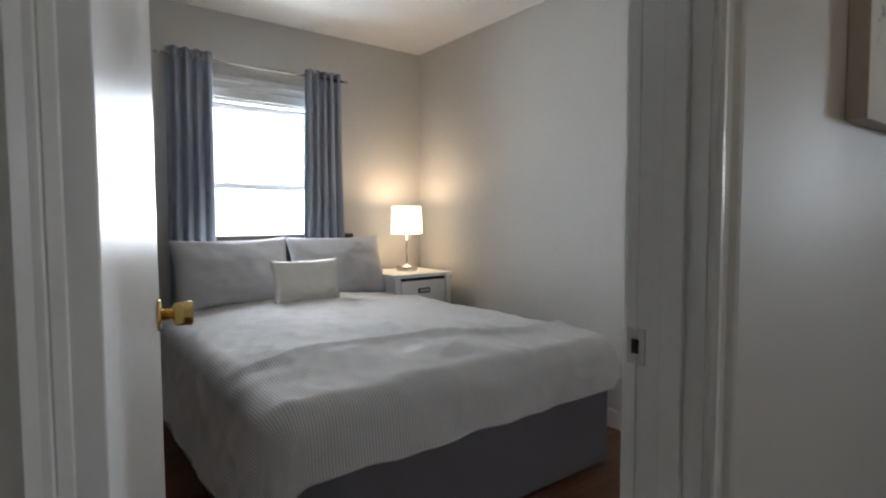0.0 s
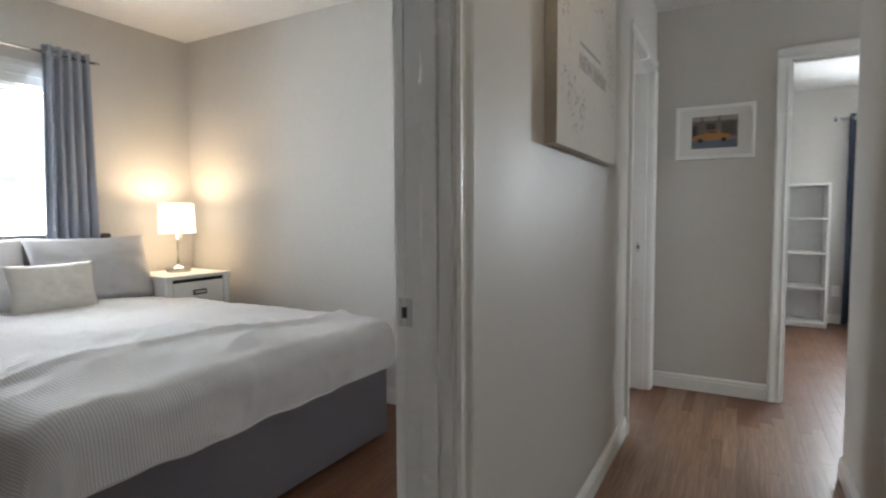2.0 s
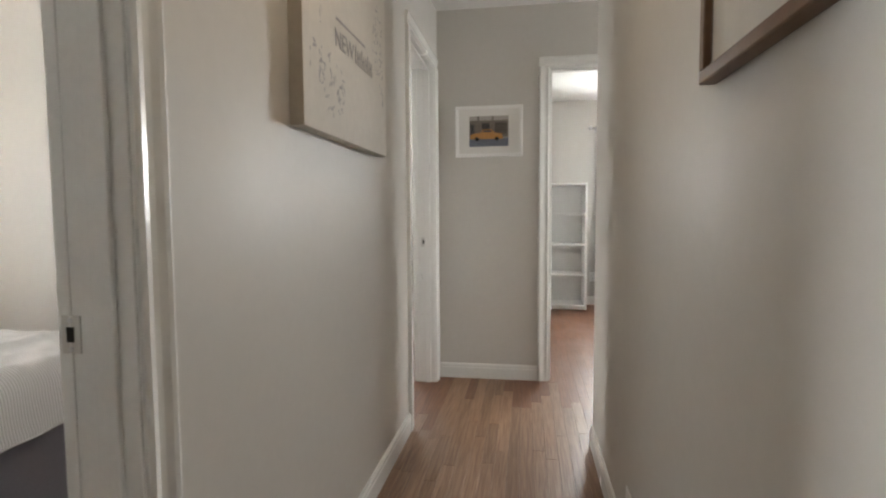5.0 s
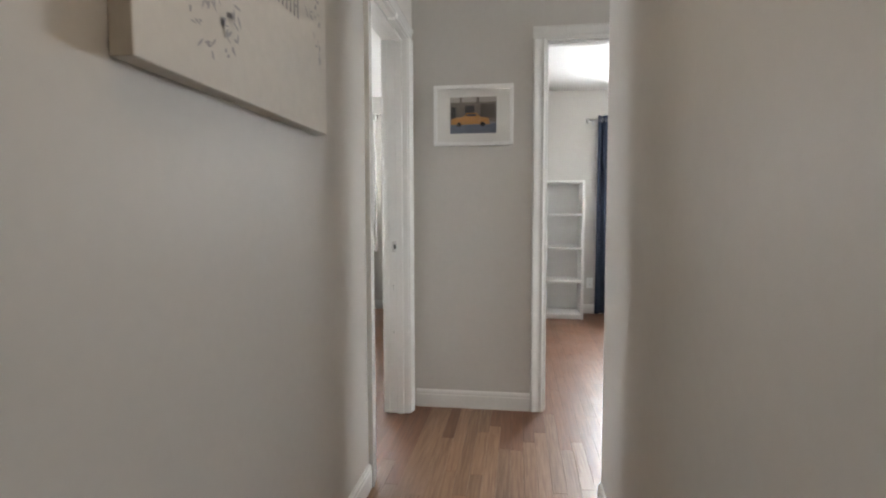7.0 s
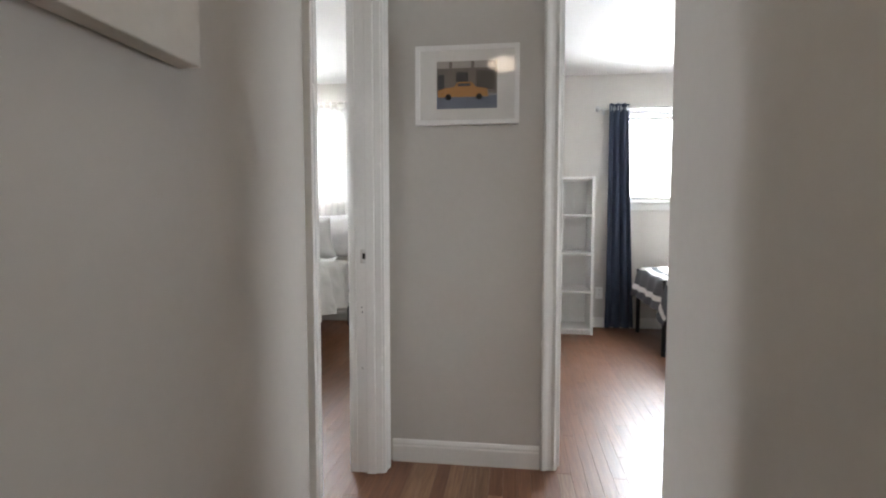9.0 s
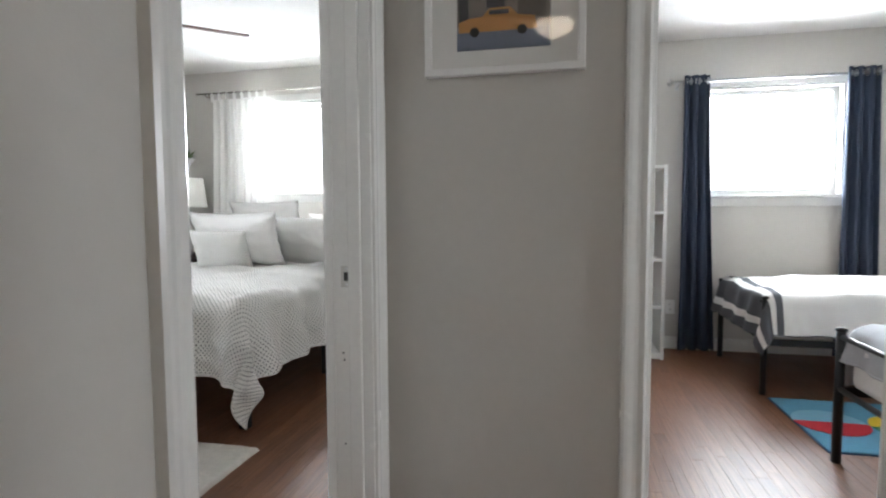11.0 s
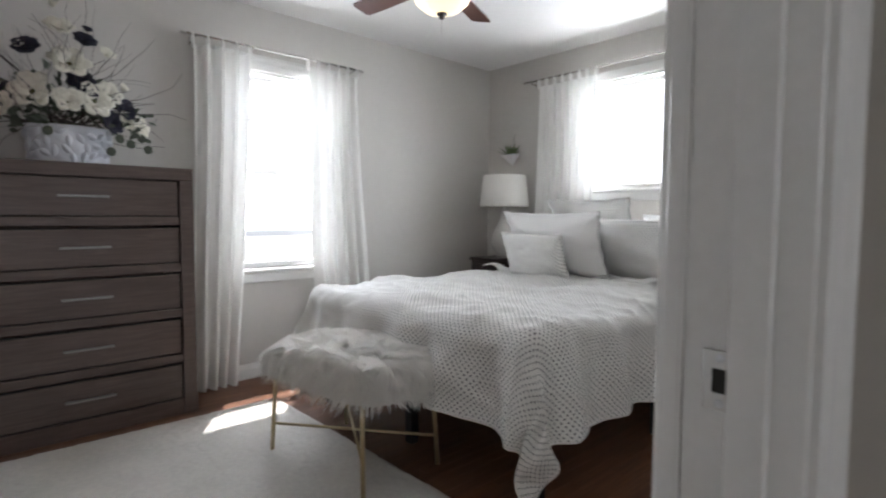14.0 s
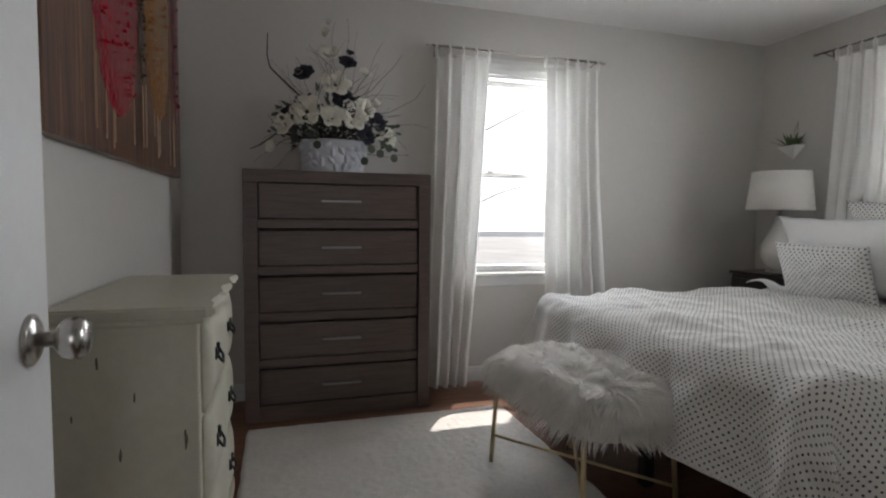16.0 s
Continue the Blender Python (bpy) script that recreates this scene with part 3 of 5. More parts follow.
def set_pillow(name, at, lean, turn, size, mat, label, seed, category="pillow", flange=0.0, scallop=0.0, group=""):
    ob = solo(name, pillow(*size, seed, flange, scallop), mat, label, category, smooth=True, group=group)
    ob.matrix_world = pose(*at, 0, 0, turn) @ pose(0, 0, 0, -lean, 0, 0)
    return ob


def curtain(name, axis, top, bottom, pos, z1, z0, folds, amp, mat, label, seed, solid=0.0, tabs=False, rings=None, into=-1):
    """A hanging panel: (a0, a1) at the top and at the bottom along x or y; into points to the room."""
    t = thing(name, (0, 0, 0), 0, label, "curtain")

    def place(u, v):
        k = v ** 1.3
        a = (top[0] + u * (top[1] - top[0])) * (1 - k) + (bottom[0] + u * (bottom[1] - bottom[0])) * k
        ph = 2 * math.pi * folds * (u + 0.02 * math.sin(3 * v + seed) + 0.03 * noise.noise((u * 3, v * 2, seed)))
        o = amp * (0.75 + 0.5 * k) * (math.sin(ph) + 0.25 * math.sin(2.1 * ph + 2 * v + seed)) + 0.012 * k * noise.noise((u * 5, v * 4, seed + 4))
        z = z1 + (z0 - z1) * v
        if tabs and v < 0.02:
            z -= 0.018 * (0.5 - 0.5 * math.cos(2 * math.pi * u * folds * 1.0))
        a += 0.006 * math.cos(ph * 1.0) * k
        return Vector((a, pos + o, z)) if axis == "x" else Vector((pos + o, a, z))

    part("cloth", sheet(place, folds * 14, 40, lambda u, v: (u, v)), mat, t, smooth=True, solid=solid)
    if tabs:
        for i in range(folds + 1):
            a = top[0] + (top[1] - top[0]) * i / folds
            bm = bmesh.new()
            tube(bm, [(0, 0.004, -0.03), (0, 0.012, 0.0), (0, 0.014, 0.03), (0, 0, 0.047), (0, -0.014, 0.03), (0, -0.012, 0.0), (0, -0.004, -0.03)], 0.007, 6)
            b = part("tab", bm, mat, t, smooth=True)
            b.matrix_local = pose(a, pos, z1, 0, 0, 0) if axis == "x" else pose(pos, a, z1, 0, 0, 90)
    if rings:
        for i in range(folds * 2):
            a = top[0] + (top[1] - top[0]) * (i + 0.5) / (folds * 2)
            bm = bmesh.new()
            pts = [(0, 0.024 * math.cos(q * math.pi / 8), 0.024 * math.sin(q * math.pi / 8)) for q in range(17)]
            tube(bm, pts, 0.0035, 6, cap=False)
            b = part("grommet", bm, rings, t, "metal eyelet", smooth=True)
            b.matrix_local = pose(a, pos, z1 - 0.045, 0, 0, 0) if axis == "x" else pose(pos, a, z1 - 0.045, 0, 0, 90)
    return t


def rod(name, axis, a0, a1, pos, z, r, wallface, mat, label, finial=0.0):
    t = thing(name, (0, 0, 0), 0, label, "curtain rod")
    P = (lambda a, p, q: (a, p, q)) if axis == "x" else (lambda a, p, q: (p, a, q))
    part("pole", tube(bmesh.new(), [P(a0, pos, z), P(a1, pos, z)], r, 12), mat, t, smooth=True)
    for a, w in ((a0, -1), (a1, 1)):
        part("finial", lathe(bmesh.new(), [(r, 0), (r * 1.5 + finial, 0.008), (r * 1.7 + finial, 0.02), (r * 1.2 + finial * 0.6, 0.034), (0, 0.038)], 14,
                             m=pose(*P(a, pos, z), *((0, 90 * w, 0) if axis == "x" else (-90 * w, 0, 0)))), mat, t, smooth=True)
        b = part("bracket", tube(bmesh.new(), [P(a - w * 0.05, pos, z - r), P(a - w * 0.05, (pos + wallface) / 2, z - r - 0.012), P(a - w * 0.05, wallface, z - r - 0.012)], 0.006, 8), mat, t)
        part("wall_plate", new_box(*sorted((P(a - w * 0.05 - 0.014, wallface - 0.004, 0)[0], P(a - w * 0.05 + 0.014, wallface, 0)[0])),
                                   *sorted((P(a - w * 0.05 - 0.014, wallface - 0.004, 0)[1], P(a - w * 0.05 + 0.014, wallface, 0)[1])), z - 0.045, z + 0.02), mat, b)
    return t


# ---- first bedroom ----
BED1 = (1.295, 1.505, 0)
bed1 = thing("bed", BED1, 0, "queen bed with a grey upholstered base and dark headboard", "bed")
for x0, x1, y0, y1, nm in ((-0.775, 0.775, 0.0, 0.03, "foot_panel"), (-0.775, -0.745, 0.03, 2.06, "side_panel"), (0.745, 0.775, 0.03, 2.06, "side_panel")):
    part(nm, new_box(x0, x1, y0, y1, 0.02, 0.36, 0.006, 2), GREYFAB, bed1, "grey woven upholstery")
part("mattress", new_box(-0.74, 0.74, 0.035, 2.05, 0.30, 0.555, 0.05, 3), SHEETM, bed1)
part("headboard", new_box(-0.60, 0.56, 2.06, 2.10, 0.02, 1.035, 0.012, 2), DARKWOOD, bed1, "dark wooden headboard")
for x in (-0.7, 0.7):
    for y in (0.08, 1.95):
        part("leg", new_box(x - 0.03, x + 0.03, y - 0.03, y + 0.03, 0, 0.30), DARKWOOD, bed1)
spread(duvet(0.715, 1.85, 0.615, (0.46, 0.22, 0.27), 0.09, 3.0, 0.009, 0.006, 0.43, (1.05, 0.72), 130, 130, 0.05, (0.31, -0.10, 0.014)), TICKING,
       "rumpled duvet with fine grey and white ticking stripes", pose(1.295, 1.53, 0))
set_pillow("pillow", (0.925, 3.20, 0.625), 22, 2, (0.70, 0.43, 0.21), PLATINUM, "plump plain grey pillow leaning on the headboard", 1.0, group="grey bed pillows")
set_pillow("pillow", (1.60, 3.22, 0.625), 22, -2, (0.68, 0.43, 0.21), PLATINUM, "plump plain grey pillow leaning on the headboard", 2.0, group="grey bed pillows")
set_pillow("cushion", (1.255, 2.99, 0.64), 16, -3, (0.41, 0.27, 0.11), CREAM, "small cream cushion in front of grey pillows", 5.0, "cushion")

ns1 = thing("nightstand", (2.13, 3.275, 0), 0, "white lacquered nightstand with one drawer beside the bed", "nightstand")
part("top", new_box(-0.245, 0.245, -0.225, 0.225, 0.735, 0.76, 0.003, 2), WHITEL, ns1)
for x in (-0.235, 0.19):
    for y in (-0.215, 0.175):
        part("leg", new_box(x, x + 0.045, y, y + 0.04, 0, 0.735, 0.003), WHITEL, ns1)
for x in (-0.229, 0.209):
    part("side_panel", new_box(x, x + 0.02, -0.175, 0.175, 0.42, 0.735), WHITEL, ns1)
part("back_panel", new_box(-0.19, 0.19, 0.19, 0.205, 0.42, 0.735), WHITEL, ns1)
# Near-black sheet that paints the shade in the gap round the drawer.
part("drawer_gap_shade", new_box(-0.19, 0.19, -0.20, -0.19, 0.42, 0.735), VOID, ns1)
dr = part("drawer", new_box(-0.184, 0.184, -0.216, -0.201, 0.44, 0.712, 0.003, 2), WHITEL, ns1)
hd = part("handle", new_box(-0.05, 0.05, -0.222, -0.216, 0.625, 0.66, 0.002), DARKWOOD, dr, "dark recessed label-holder pull")
part("slot", new_box(-0.04, 0.04, -0.2235, -0.222, 0.634, 0.652), STEEL, dr)
part("shelf", new_box(-0.19, 0.19, -0.175, 0.175, 0.14, 0.158), WHITEL, ns1)

tl = thing("table_lamp", (2.165, 3.33, 0.76), 0, "lit bedside lamp with a white drum shade and metal stem", "lamp")
part("base", lathe(bmesh.new(), [(0.0, 0.0), (0.075, 0), (0.078, 0.006), (0.078, 0.028), (0.074, 0.034), (0.012, 0.037), (0.010, 0.05)], 32), NICKEL, tl, smooth=True)
part("stem", tube(bmesh.new(), [(0, 0, 0.045), (0, 0, 0.32)], 0.0065, 14), NICKEL, tl, smooth=True)
part("switch_chain", tube(bmesh.new(), [(0.02, -0.01, 0.30), (0.02, -0.01, 0.19)], 0.0015, 6), NICKEL, tl)
part("shade", lathe(bmesh.new(), [(0.113, 0.27), (0.115, 0.272), (0.108, 0.470), (0.106, 0.470), (0.113, 0.27)], 40), SHADE1, tl, "glowing white fabric drum shade", smooth=True)
part("shade_ring", tube(bmesh.new(), [(-0.107, 0, 0.46), (0.107, 0, 0.46)], 0.002, 6), NICKEL, tl)

rod("curtain_rod", "x", 0.60, 1.755, 3.51, 2.105, 0.008, FAR_Y1, NICKEL, "thin nickel curtain rod above the window")
curtain("curtain", "x", (0.625, 0.88), (0.60, 0.865), 3.505, 2.15, 0.03, 4, 0.026, GREYBLUE, "slate grey blackout curtain with metal eyelets", 1.0, 0.003, rings=NICKEL)
curtain("curtain", "x", (1.475, 1.735), (1.40, 1.745), 3.505, 2.15, 0.03, 5, 0.026, GREYBLUE, "slate grey blackout curtain with metal eyelets", 2.0, 0.003, rings=NICKEL)

# ---- hall ----
cv = thing("canvas_print", (1.742, 0.41, 1.69), 0, "beige stretched canvas print with grey flowers and lettering", "picture")
part("canvas", new_box(-0.395, 0.395, -0.02, 0.018, -0.35, 0.35, 0.003, 2), CANVAS, cv)
part("edge_wrap", new_box(-0.3965, -0.3945, -0.0195, 0.0175, -0.349, 0.349), CANVASE, cv, "tan wrapped canvas edge")
rnd = random.Random(4)


def marks(cx, cz, rx_, rz_, count, size, y):
    for _ in range(count):
        a, q = rnd.uniform(0, 6.283), rnd.random() ** 0.5
        x, z, d = cx + rx_ * q * math.cos(a), cz + rz_ * q * math.sin(a), rnd.uniform(0, 6.283)
        s, w = size * rnd.uniform(0.5, 1.3), size * rnd.uniform(0.15, 0.4)
        c, e = math.cos(d), math.sin(d)
        bm = bmesh.new()
        bm.faces.new([bm.verts.new((x + s * p * c - w * o * e, y, z + s * p * e + w * o * c)) for p, o in ((-1, 0), (-0.2, 1), (0.5, 0.7), (1, 0), (0.4, -0.8), (-0.3, -1))])
        part("printed_leaf", bm, INK, cv)


for cx, cz, rx_, rz_, c in ((-0.31, 0.06, 0.045, 0.20, 34), (-0.30, -0.17, 0.06, 0.06, 22), (-0.19, -0.21, 0.10, 0.09, 44), (0.08, 0.19, 0.13, 0.04, 26), (0.28, 0.06, 0.06, 0.13, 44), (0.33, -0.08, 0.03, 0.10, 14)):
    marks(cx, cz, rx_, rz_, c, 0.012, -0.0212)
bm = bmesh.new()
for k in range(16):
    box(bm, -0.155 + k * 0.018, -0.143 + k * 0.018, -0.0218, -0.0205, -0.008, 0.001)
part("small_lettering", bm, INK, cv)
crv = bpy.data.curves.new("lettering", "FONT")
crv.body, crv.size, crv.extrude = "NEW", 0.075, 0.0004
tx = new("lettering", crv)
dg = bpy.context.evaluated_depsgraph_get()
me = bpy.data.meshes.new_from_object(tx.evaluated_get(dg))
bpy.data.objects.remove(tx)
me.materials.append(INK)
tx = new("lettering", me)
tx.parent = cv
tx.matrix_local = pose(-0.17, -0.0214, -0.085, 90, 0, 0)
bm = bmesh.new()
for k in range(9):
    hgt = 0.05 if k % 3 else 0.062
    box(bm, 0.02 + k * 0.022, 0.026 + k * 0.022, -0.0218, -0.0205, -0.089, hgt - 0.091)
    if k % 2:
        box(bm, 0.026 + k * 0.022, 0.038 + k * 0.022, -0.0218, -0.0205, -0.065, -0.058)
part("lettering_bars", bm, INK, cv)

def flat(x0, x1, y, z0, z1):
    bm = bmesh.new()
    bm.faces.new([bm.verts.new(p) for p in ((x0, y, z0), (x1, y, z0), (x1, y, z1), (x0, y, z1))])
    return bm


# the framed photograph on the end wall
fp = thing("framed_photo", (END - 0.013, 0.085, 1.648), -90, "white framed photo of a yellow car in a street", "picture")
FW, FH, FB = 0.219, 0.164, 0.020
for x0, x1, z0, z1 in ((-FW, FW, FH - FB, FH), (-FW, FW, -FH, -FH + FB), (-FW, -FW + FB, -FH + FB, FH - FB), (FW - FB, FW, -FH + FB, FH - FB)):
    part("frame_side", new_box(x0, x1, -0.013, 0.012, z0, z1, 0.002), WHITEL, fp)
part("mount", new_box(-FW + FB, FW - FB, -0.004, 0.010, -FH + FB, FH - FB), PAPER, fp)
PW, PH = 0.127, 0.098
ph = part("photo", new_box(-PW, PW, -0.0055, -0.0041, -PH, PH), material("photo_facade", (0.20, 0.175, 0.155), 0.5), fp, "printed street photograph")


def patch(x0, x1, z0, z1, y, color, nm):
    part(nm, new_box(x0, x1, y - 0.0006, y, z0, z1), material(nm, color, 0.5), ph)


patch(-PW, PW, -PH, -PH + 0.052, -0.0056, (0.16, 0.19, 0.26), "printed_road")
patch(-PW, PW, -PH + 0.052, -PH + 0.062, -0.0056, (0.32, 0.32, 0.33), "printed_kerb")
for x0, x1 in ((-PW, -0.075), (-0.062, 0.018), (0.032, PW)):
    patch(x0, x1, 0.070, PH, -0.0056, (0.42, 0.39, 0.36), "printed_window")
patch(-0.045, 0.005, 0.012, 0.052, -0.0056, (0.05, 0.05, 0.055), "printed_doorway")
patch(-0.122, -0.095, -0.02, 0.045, -0.0056, (0.06, 0.06, 0.065), "printed_shopfront")
patch(0.04, 0.115, -0.02, 0.058, -0.0056, (0.10, 0.085, 0.075), "printed_shutter")
bm = bmesh.new()
car = [(-0.122, -0.050), (-0.122, -0.022), (-0.09, -0.012), (-0.058, -0.010), (-0.035, 0.012), (0.018, 0.012), (0.04, -0.010), (0.085, -0.016), (0.092, -0.050)]
bm.faces.new([bm.verts.new((x, -0.0066, z)) for x, z in car])
part("printed_car", bm, material("printed_car", (0.50, 0.24, 0.07), 0.5), ph)
for x in (-0.078, 0.052):
    part("printed_wheel", lathe(bmesh.new(), [(0.013, 0), (0.013, 0.0006)], 16, m=pose(x, -0.0068, -0.05, 90, 0, 0)), VOID, ph)
patch(-0.038, 0.016, -0.006, 0.006, -0.0072, (0.08, 0.08, 0.09), "printed_screen")
pg = part("glass", flat(-FW + FB, FW - FB, -0.010, -FH + FB, FH - FB), PICGLASS, fp)

wf = thing("wooden_frame", (0.825, HALL_R + 0.014, 1.62), 180, "walnut framed picture with a plain beige mount", "picture")
WW, WH, WB = 0.216, 0.29, 0.022
for x0, x1, z0, z1 in ((-WW, WW, WH - WB, WH), (-WW, WW, -WH, -WH + WB), (-WW, -WW + WB, -WH + WB, WH - WB), (WW - WB, WW, -WH + WB, WH - WB)):
    part("frame_side", new_box(x0, x1, -0.016, 0.013, z0, z1, 0.002), WALNUT, wf)
part("mount", new_box(-WW + WB, WW - WB, -0.002, 0.010, -WH + WB, WH - WB), CANVAS, wf)
pane = part("glass", flat(-WW + WB, WW - WB, -0.010, -WH + WB, WH - WB), PICGLASS, wf)

hl = thing("ceiling_light", (1.20, -0.02, H), 0, "flush round ceiling light with a glowing glass bowl", "lamp")
part("canopy", lathe(bmesh.new(), [(0.0, -0.001), (0.15, -0.001), (0.15, -0.02), (0.14, -0.03)], 36), NICKEL, hl, smooth=True)
part("bowl", lathe(bmesh.new(), [(0.14, -0.03), (0.135, -0.06), (0.11, -0.09), (0.06, -0.11), (0.0, -0.115)], 36), HALLBOWL, hl, "glowing frosted glass", smooth=True)


def outlet(at, rz, label):
    t = thing("wall_outlet", at, rz, label, "outlet")
    part("plate", new_box(-0.035, 0.035, -0.006, 0, -0.057, 0.057, 0.002, 2), WHITEL, t)
    for z in (-0.02, 0.02):
        s = part("socket", new_box(-0.016, 0.016, -0.0075, -0.006, z - 0.014, z + 0.014, 0.002), WHITEL, t)
        # Raised black bars paint the dark of the pin slots.
        for x in (-0.006, 0.006):
            part("slot", new_box(x - 0.001, x + 0.001, -0.008, -0.0072, z - 0.004, z + 0.006), VOID, s)
    return t


outlet((1.72, HALL_R, 0.20), 180, "white wall outlet just above the baseboard")
outlet((FAR_X, -0.95, 0.34), -90, "white wall outlet beside the navy curtain")

# ---- second bedroom ----
dd = thing("dresser", (3.375, 3.36, 0), 0, "tall grey-brown wooden five-drawer dresser", "dresser")
W2, DH = 0.50, 1.335
part("top", new_box(-W2, W2, 0.0, 0.37, DH - 0.065, DH, 0.003, 2), DRESSER, dd)
for x in (-W2, W2 - 0.07):
    part("stile", new_box(x, x + 0.07, 0.0, 0.37, 0.0, DH - 0.0655, 0.003, 2), DRESSER, dd)
part("back_panel", new_box(-W2 + 0.07, W2 - 0.07, 0.335, 0.365, 0.06, DH - 0.065), DRESSER, dd)
part("plinth", new_box(-W2 + 0.0705, W2 - 0.0705, 0.004, 0.03, 0.0, 0.085, 0.002), DRESSER, dd)
zt = DH - 0.0655
for k in range(5):
    z1 = zt - k * 0.2475
    z0 = z1 - 0.192
    # Dark sheet behind each drawer, painting the shade of its surround.
    part("recess_shade", new_box(-W2 + 0.0705, W2 - 0.0705, 0.020, 0.024, z0 - 0.004, z1), VOID, dd)
    d = part("drawer", new_box(-W2 + 0.077, W2 - 0.077, 0.008, 0.026, z0 + 0.005, z1 - 0.006, 0.003, 2), DRESSER, dd)
    zh = z0 + 0.098
    bm = new_box(-0.105, 0.105, -0.018, -0.006, zh - 0.006, zh + 0.006, 0.002)
    box(bm, -0.095, -0.085, -0.008, 0.009, zh - 0.004, zh + 0.004)
    box(bm, 0.085, 0.095, -0.008, 0.009, zh - 0.004, zh + 0.004)
    part("handle", bm, PULL, d, "dull metal bar handle")
    if k < 4:
        part("rail", new_box(-W2 + 0.0705, W2 - 0.0705, 0.003, 0.03, z0 - 0.0455, z0 - 0.001, 0.002), DRESSER, dd)

# cream chest of drawers
ch = thing("chest_of_drawers", (2.535, 2.215, 0), 0, "distressed cream painted chest with shaped drawer fronts", "chest")
ch.scale = (1.10, 1.02, 1.0)
part("body", new_box(0, 0.30, -0.345, 0.345, 0.06, 0.835, 0.004, 2), DISTRESS, ch)
bm = bmesh.new()
edge = [(0.0, -0.365), (0.318, -0.365)] + [(0.325 + 0.012 * math.cos(3 * math.pi * (k / 20) * 2), -0.355 + 0.71 * k / 20) for k in range(21)] + [(0.318, 0.365), (0.0, 0.365)]
prism(bm, edge, lambda u, v, a: Vector((u, v, a)), 0.852, 0.88)
es = [e for e in bm.edges if abs(e.verts[0].co.z - e.verts[1].co.z) < 1e-6]
bmesh.ops.bevel(bm, geom=es, offset=0.006, segments=2, affect="EDGES")
part("top", bm, DISTRESS, ch)
part("cornice", new_box(0, 0.312, -0.355, 0.355, 0.835, 0.852, 0.006, 2), DISTRESS, ch)
for k in range(3):
    z0 = 0.115 + k * 0.242

    def bow(u, v, z0=z0):
        y = -0.315 + 0.63 * u
        return Vector((0.302 + 0.020 * (1 - (2 * v - 1) ** 4) * (0.75 + 0.25 * math.cos(4 * math.pi * u)) * (1 - (2 * u - 1) ** 14), y, z0 + 0.225 * v))

    d = part("drawer", sheet(bow, 24, 10), DISTRESS, ch, "shaped cream drawer front", smooth=True, solid=0.012)
    for y in (-0.18, 0.18):
        h = part("handle", tube(bmesh.new(), [(0.324, y - 0.030, z0 + 0.125), (0.334, y - 0.026, z0 + 0.105), (0.336, y, z0 + 0.092), (0.334, y + 0.026, z0 + 0.105), (0.324, y + 0.030, z0 + 0.125)], 0.0035, 8), BLACKM, d, "black iron bail pull", smooth=True)
        for e in (-0.030, 0.030):
            part("escutcheon", new_box(0.312, 0.326, y + e - 0.009, y + e + 0.009, z0 + 0.108, z0 + 0.142, 0.003), BLACKM, d)
part("skirt", new_box(0, 0.318, -0.352, 0.352, 0.05, 0.105, 0.008, 2), DISTRESS, ch)
for x in (0.03, 0.28):
    for y in (-0.31, 0.31):
        part("foot", lathe(bmesh.new(), [(0.020, 0), (0.034, 0.015), (0.036, 0.035), (0.026, 0.052)], 16, at=(x, y, 0)), DISTRESS, ch, smooth=True)
wr = random.Random(8)
for x, z, s in ((0.10, 0.75, 0.03), (0.17, 0.66, 0.022), (0.14, 0.52, 0.026), (0.08, 0.40, 0.02), (0.27, 0.55, 0.04), (0.21, 0.30, 0.02), (0.05, 0.62, 0.018)):
    bm = bmesh.new()
    pts = [(x + s * 0.13 * wr.uniform(0.4, 1.2) * math.cos(q), z + 0.8 * s * wr.uniform(0.5, 1.1) * math.sin(q)) for q in [k * 0.6283 for k in range(10)]]
    bm.faces.new([bm.verts.new((u, -0.3458, v)) for u, v in pts])
    part("worn_patch", bm, WORN, ch, "dark rubbed-through paint")

# red and ochre painting on the partition
pt = thing("painting", (PART1 + 0.002, 2.69, 1.835), 90, "red and ochre abstract painting on stretched canvas", "painting")


def paint_extra(m, n, l, b, hue, at):
    tc = n.new("ShaderNodeTexCoord")
    mp = n.new("ShaderNodeMapping")
    mp.inputs["Scale"].default_value = (38, 38, 1.6)
    l.new(tc.outputs["Object"], mp.inputs[0])
    st = n.new("ShaderNodeTexNoise")
    st.inputs["Scale"].default_value, st.inputs["Detail"].default_value = 1.0, 6
    l.new(mp.outputs[0], st.inputs["Vector"])
    rp = n.new("ShaderNodeValToRGB")
    for p, c in ((0.30, (0.02, 0.012, 0.010)), (0.42, (0.085, 0.04, 0.026)), (0.50, (0.16, 0.07, 0.038)), (0.56, (0.09, 0.042, 0.028)), (0.66, (0.20, 0.10, 0.055)), (0.76, (0.36, 0.26, 0.17))):
        e = rp.color_ramp.elements.new(p)
        e.color = (*c, 1)
    l.new(st.outputs[0], rp.inputs[0])
    l.new(rp.outputs[0], b.inputs["Base Color"])
    bp = n.new("ShaderNodeBump")
    bp.inputs["Strength"].default_value = 0.8
    l.new(st.outputs[0], bp.inputs["Height"])
    l.new(bp.outputs[0], b.inputs["Normal"])


PAINTED = material("painted_canvas", (0.2, 0.08, 0.03), 0.35, extra=paint_extra)
CRIMSON = material("crimson_gloss", (0.27, 0.006, 0.022), 0.12, var=0.3, coarse=14, fine=60, bump=1.0, bump_scale=45)
BRONZE = material("ochre_glaze", (0.24, 0.10, 0.018), 0.2, var=0.35, coarse=10, fine=70, bump=1.0, bump_scale=60)
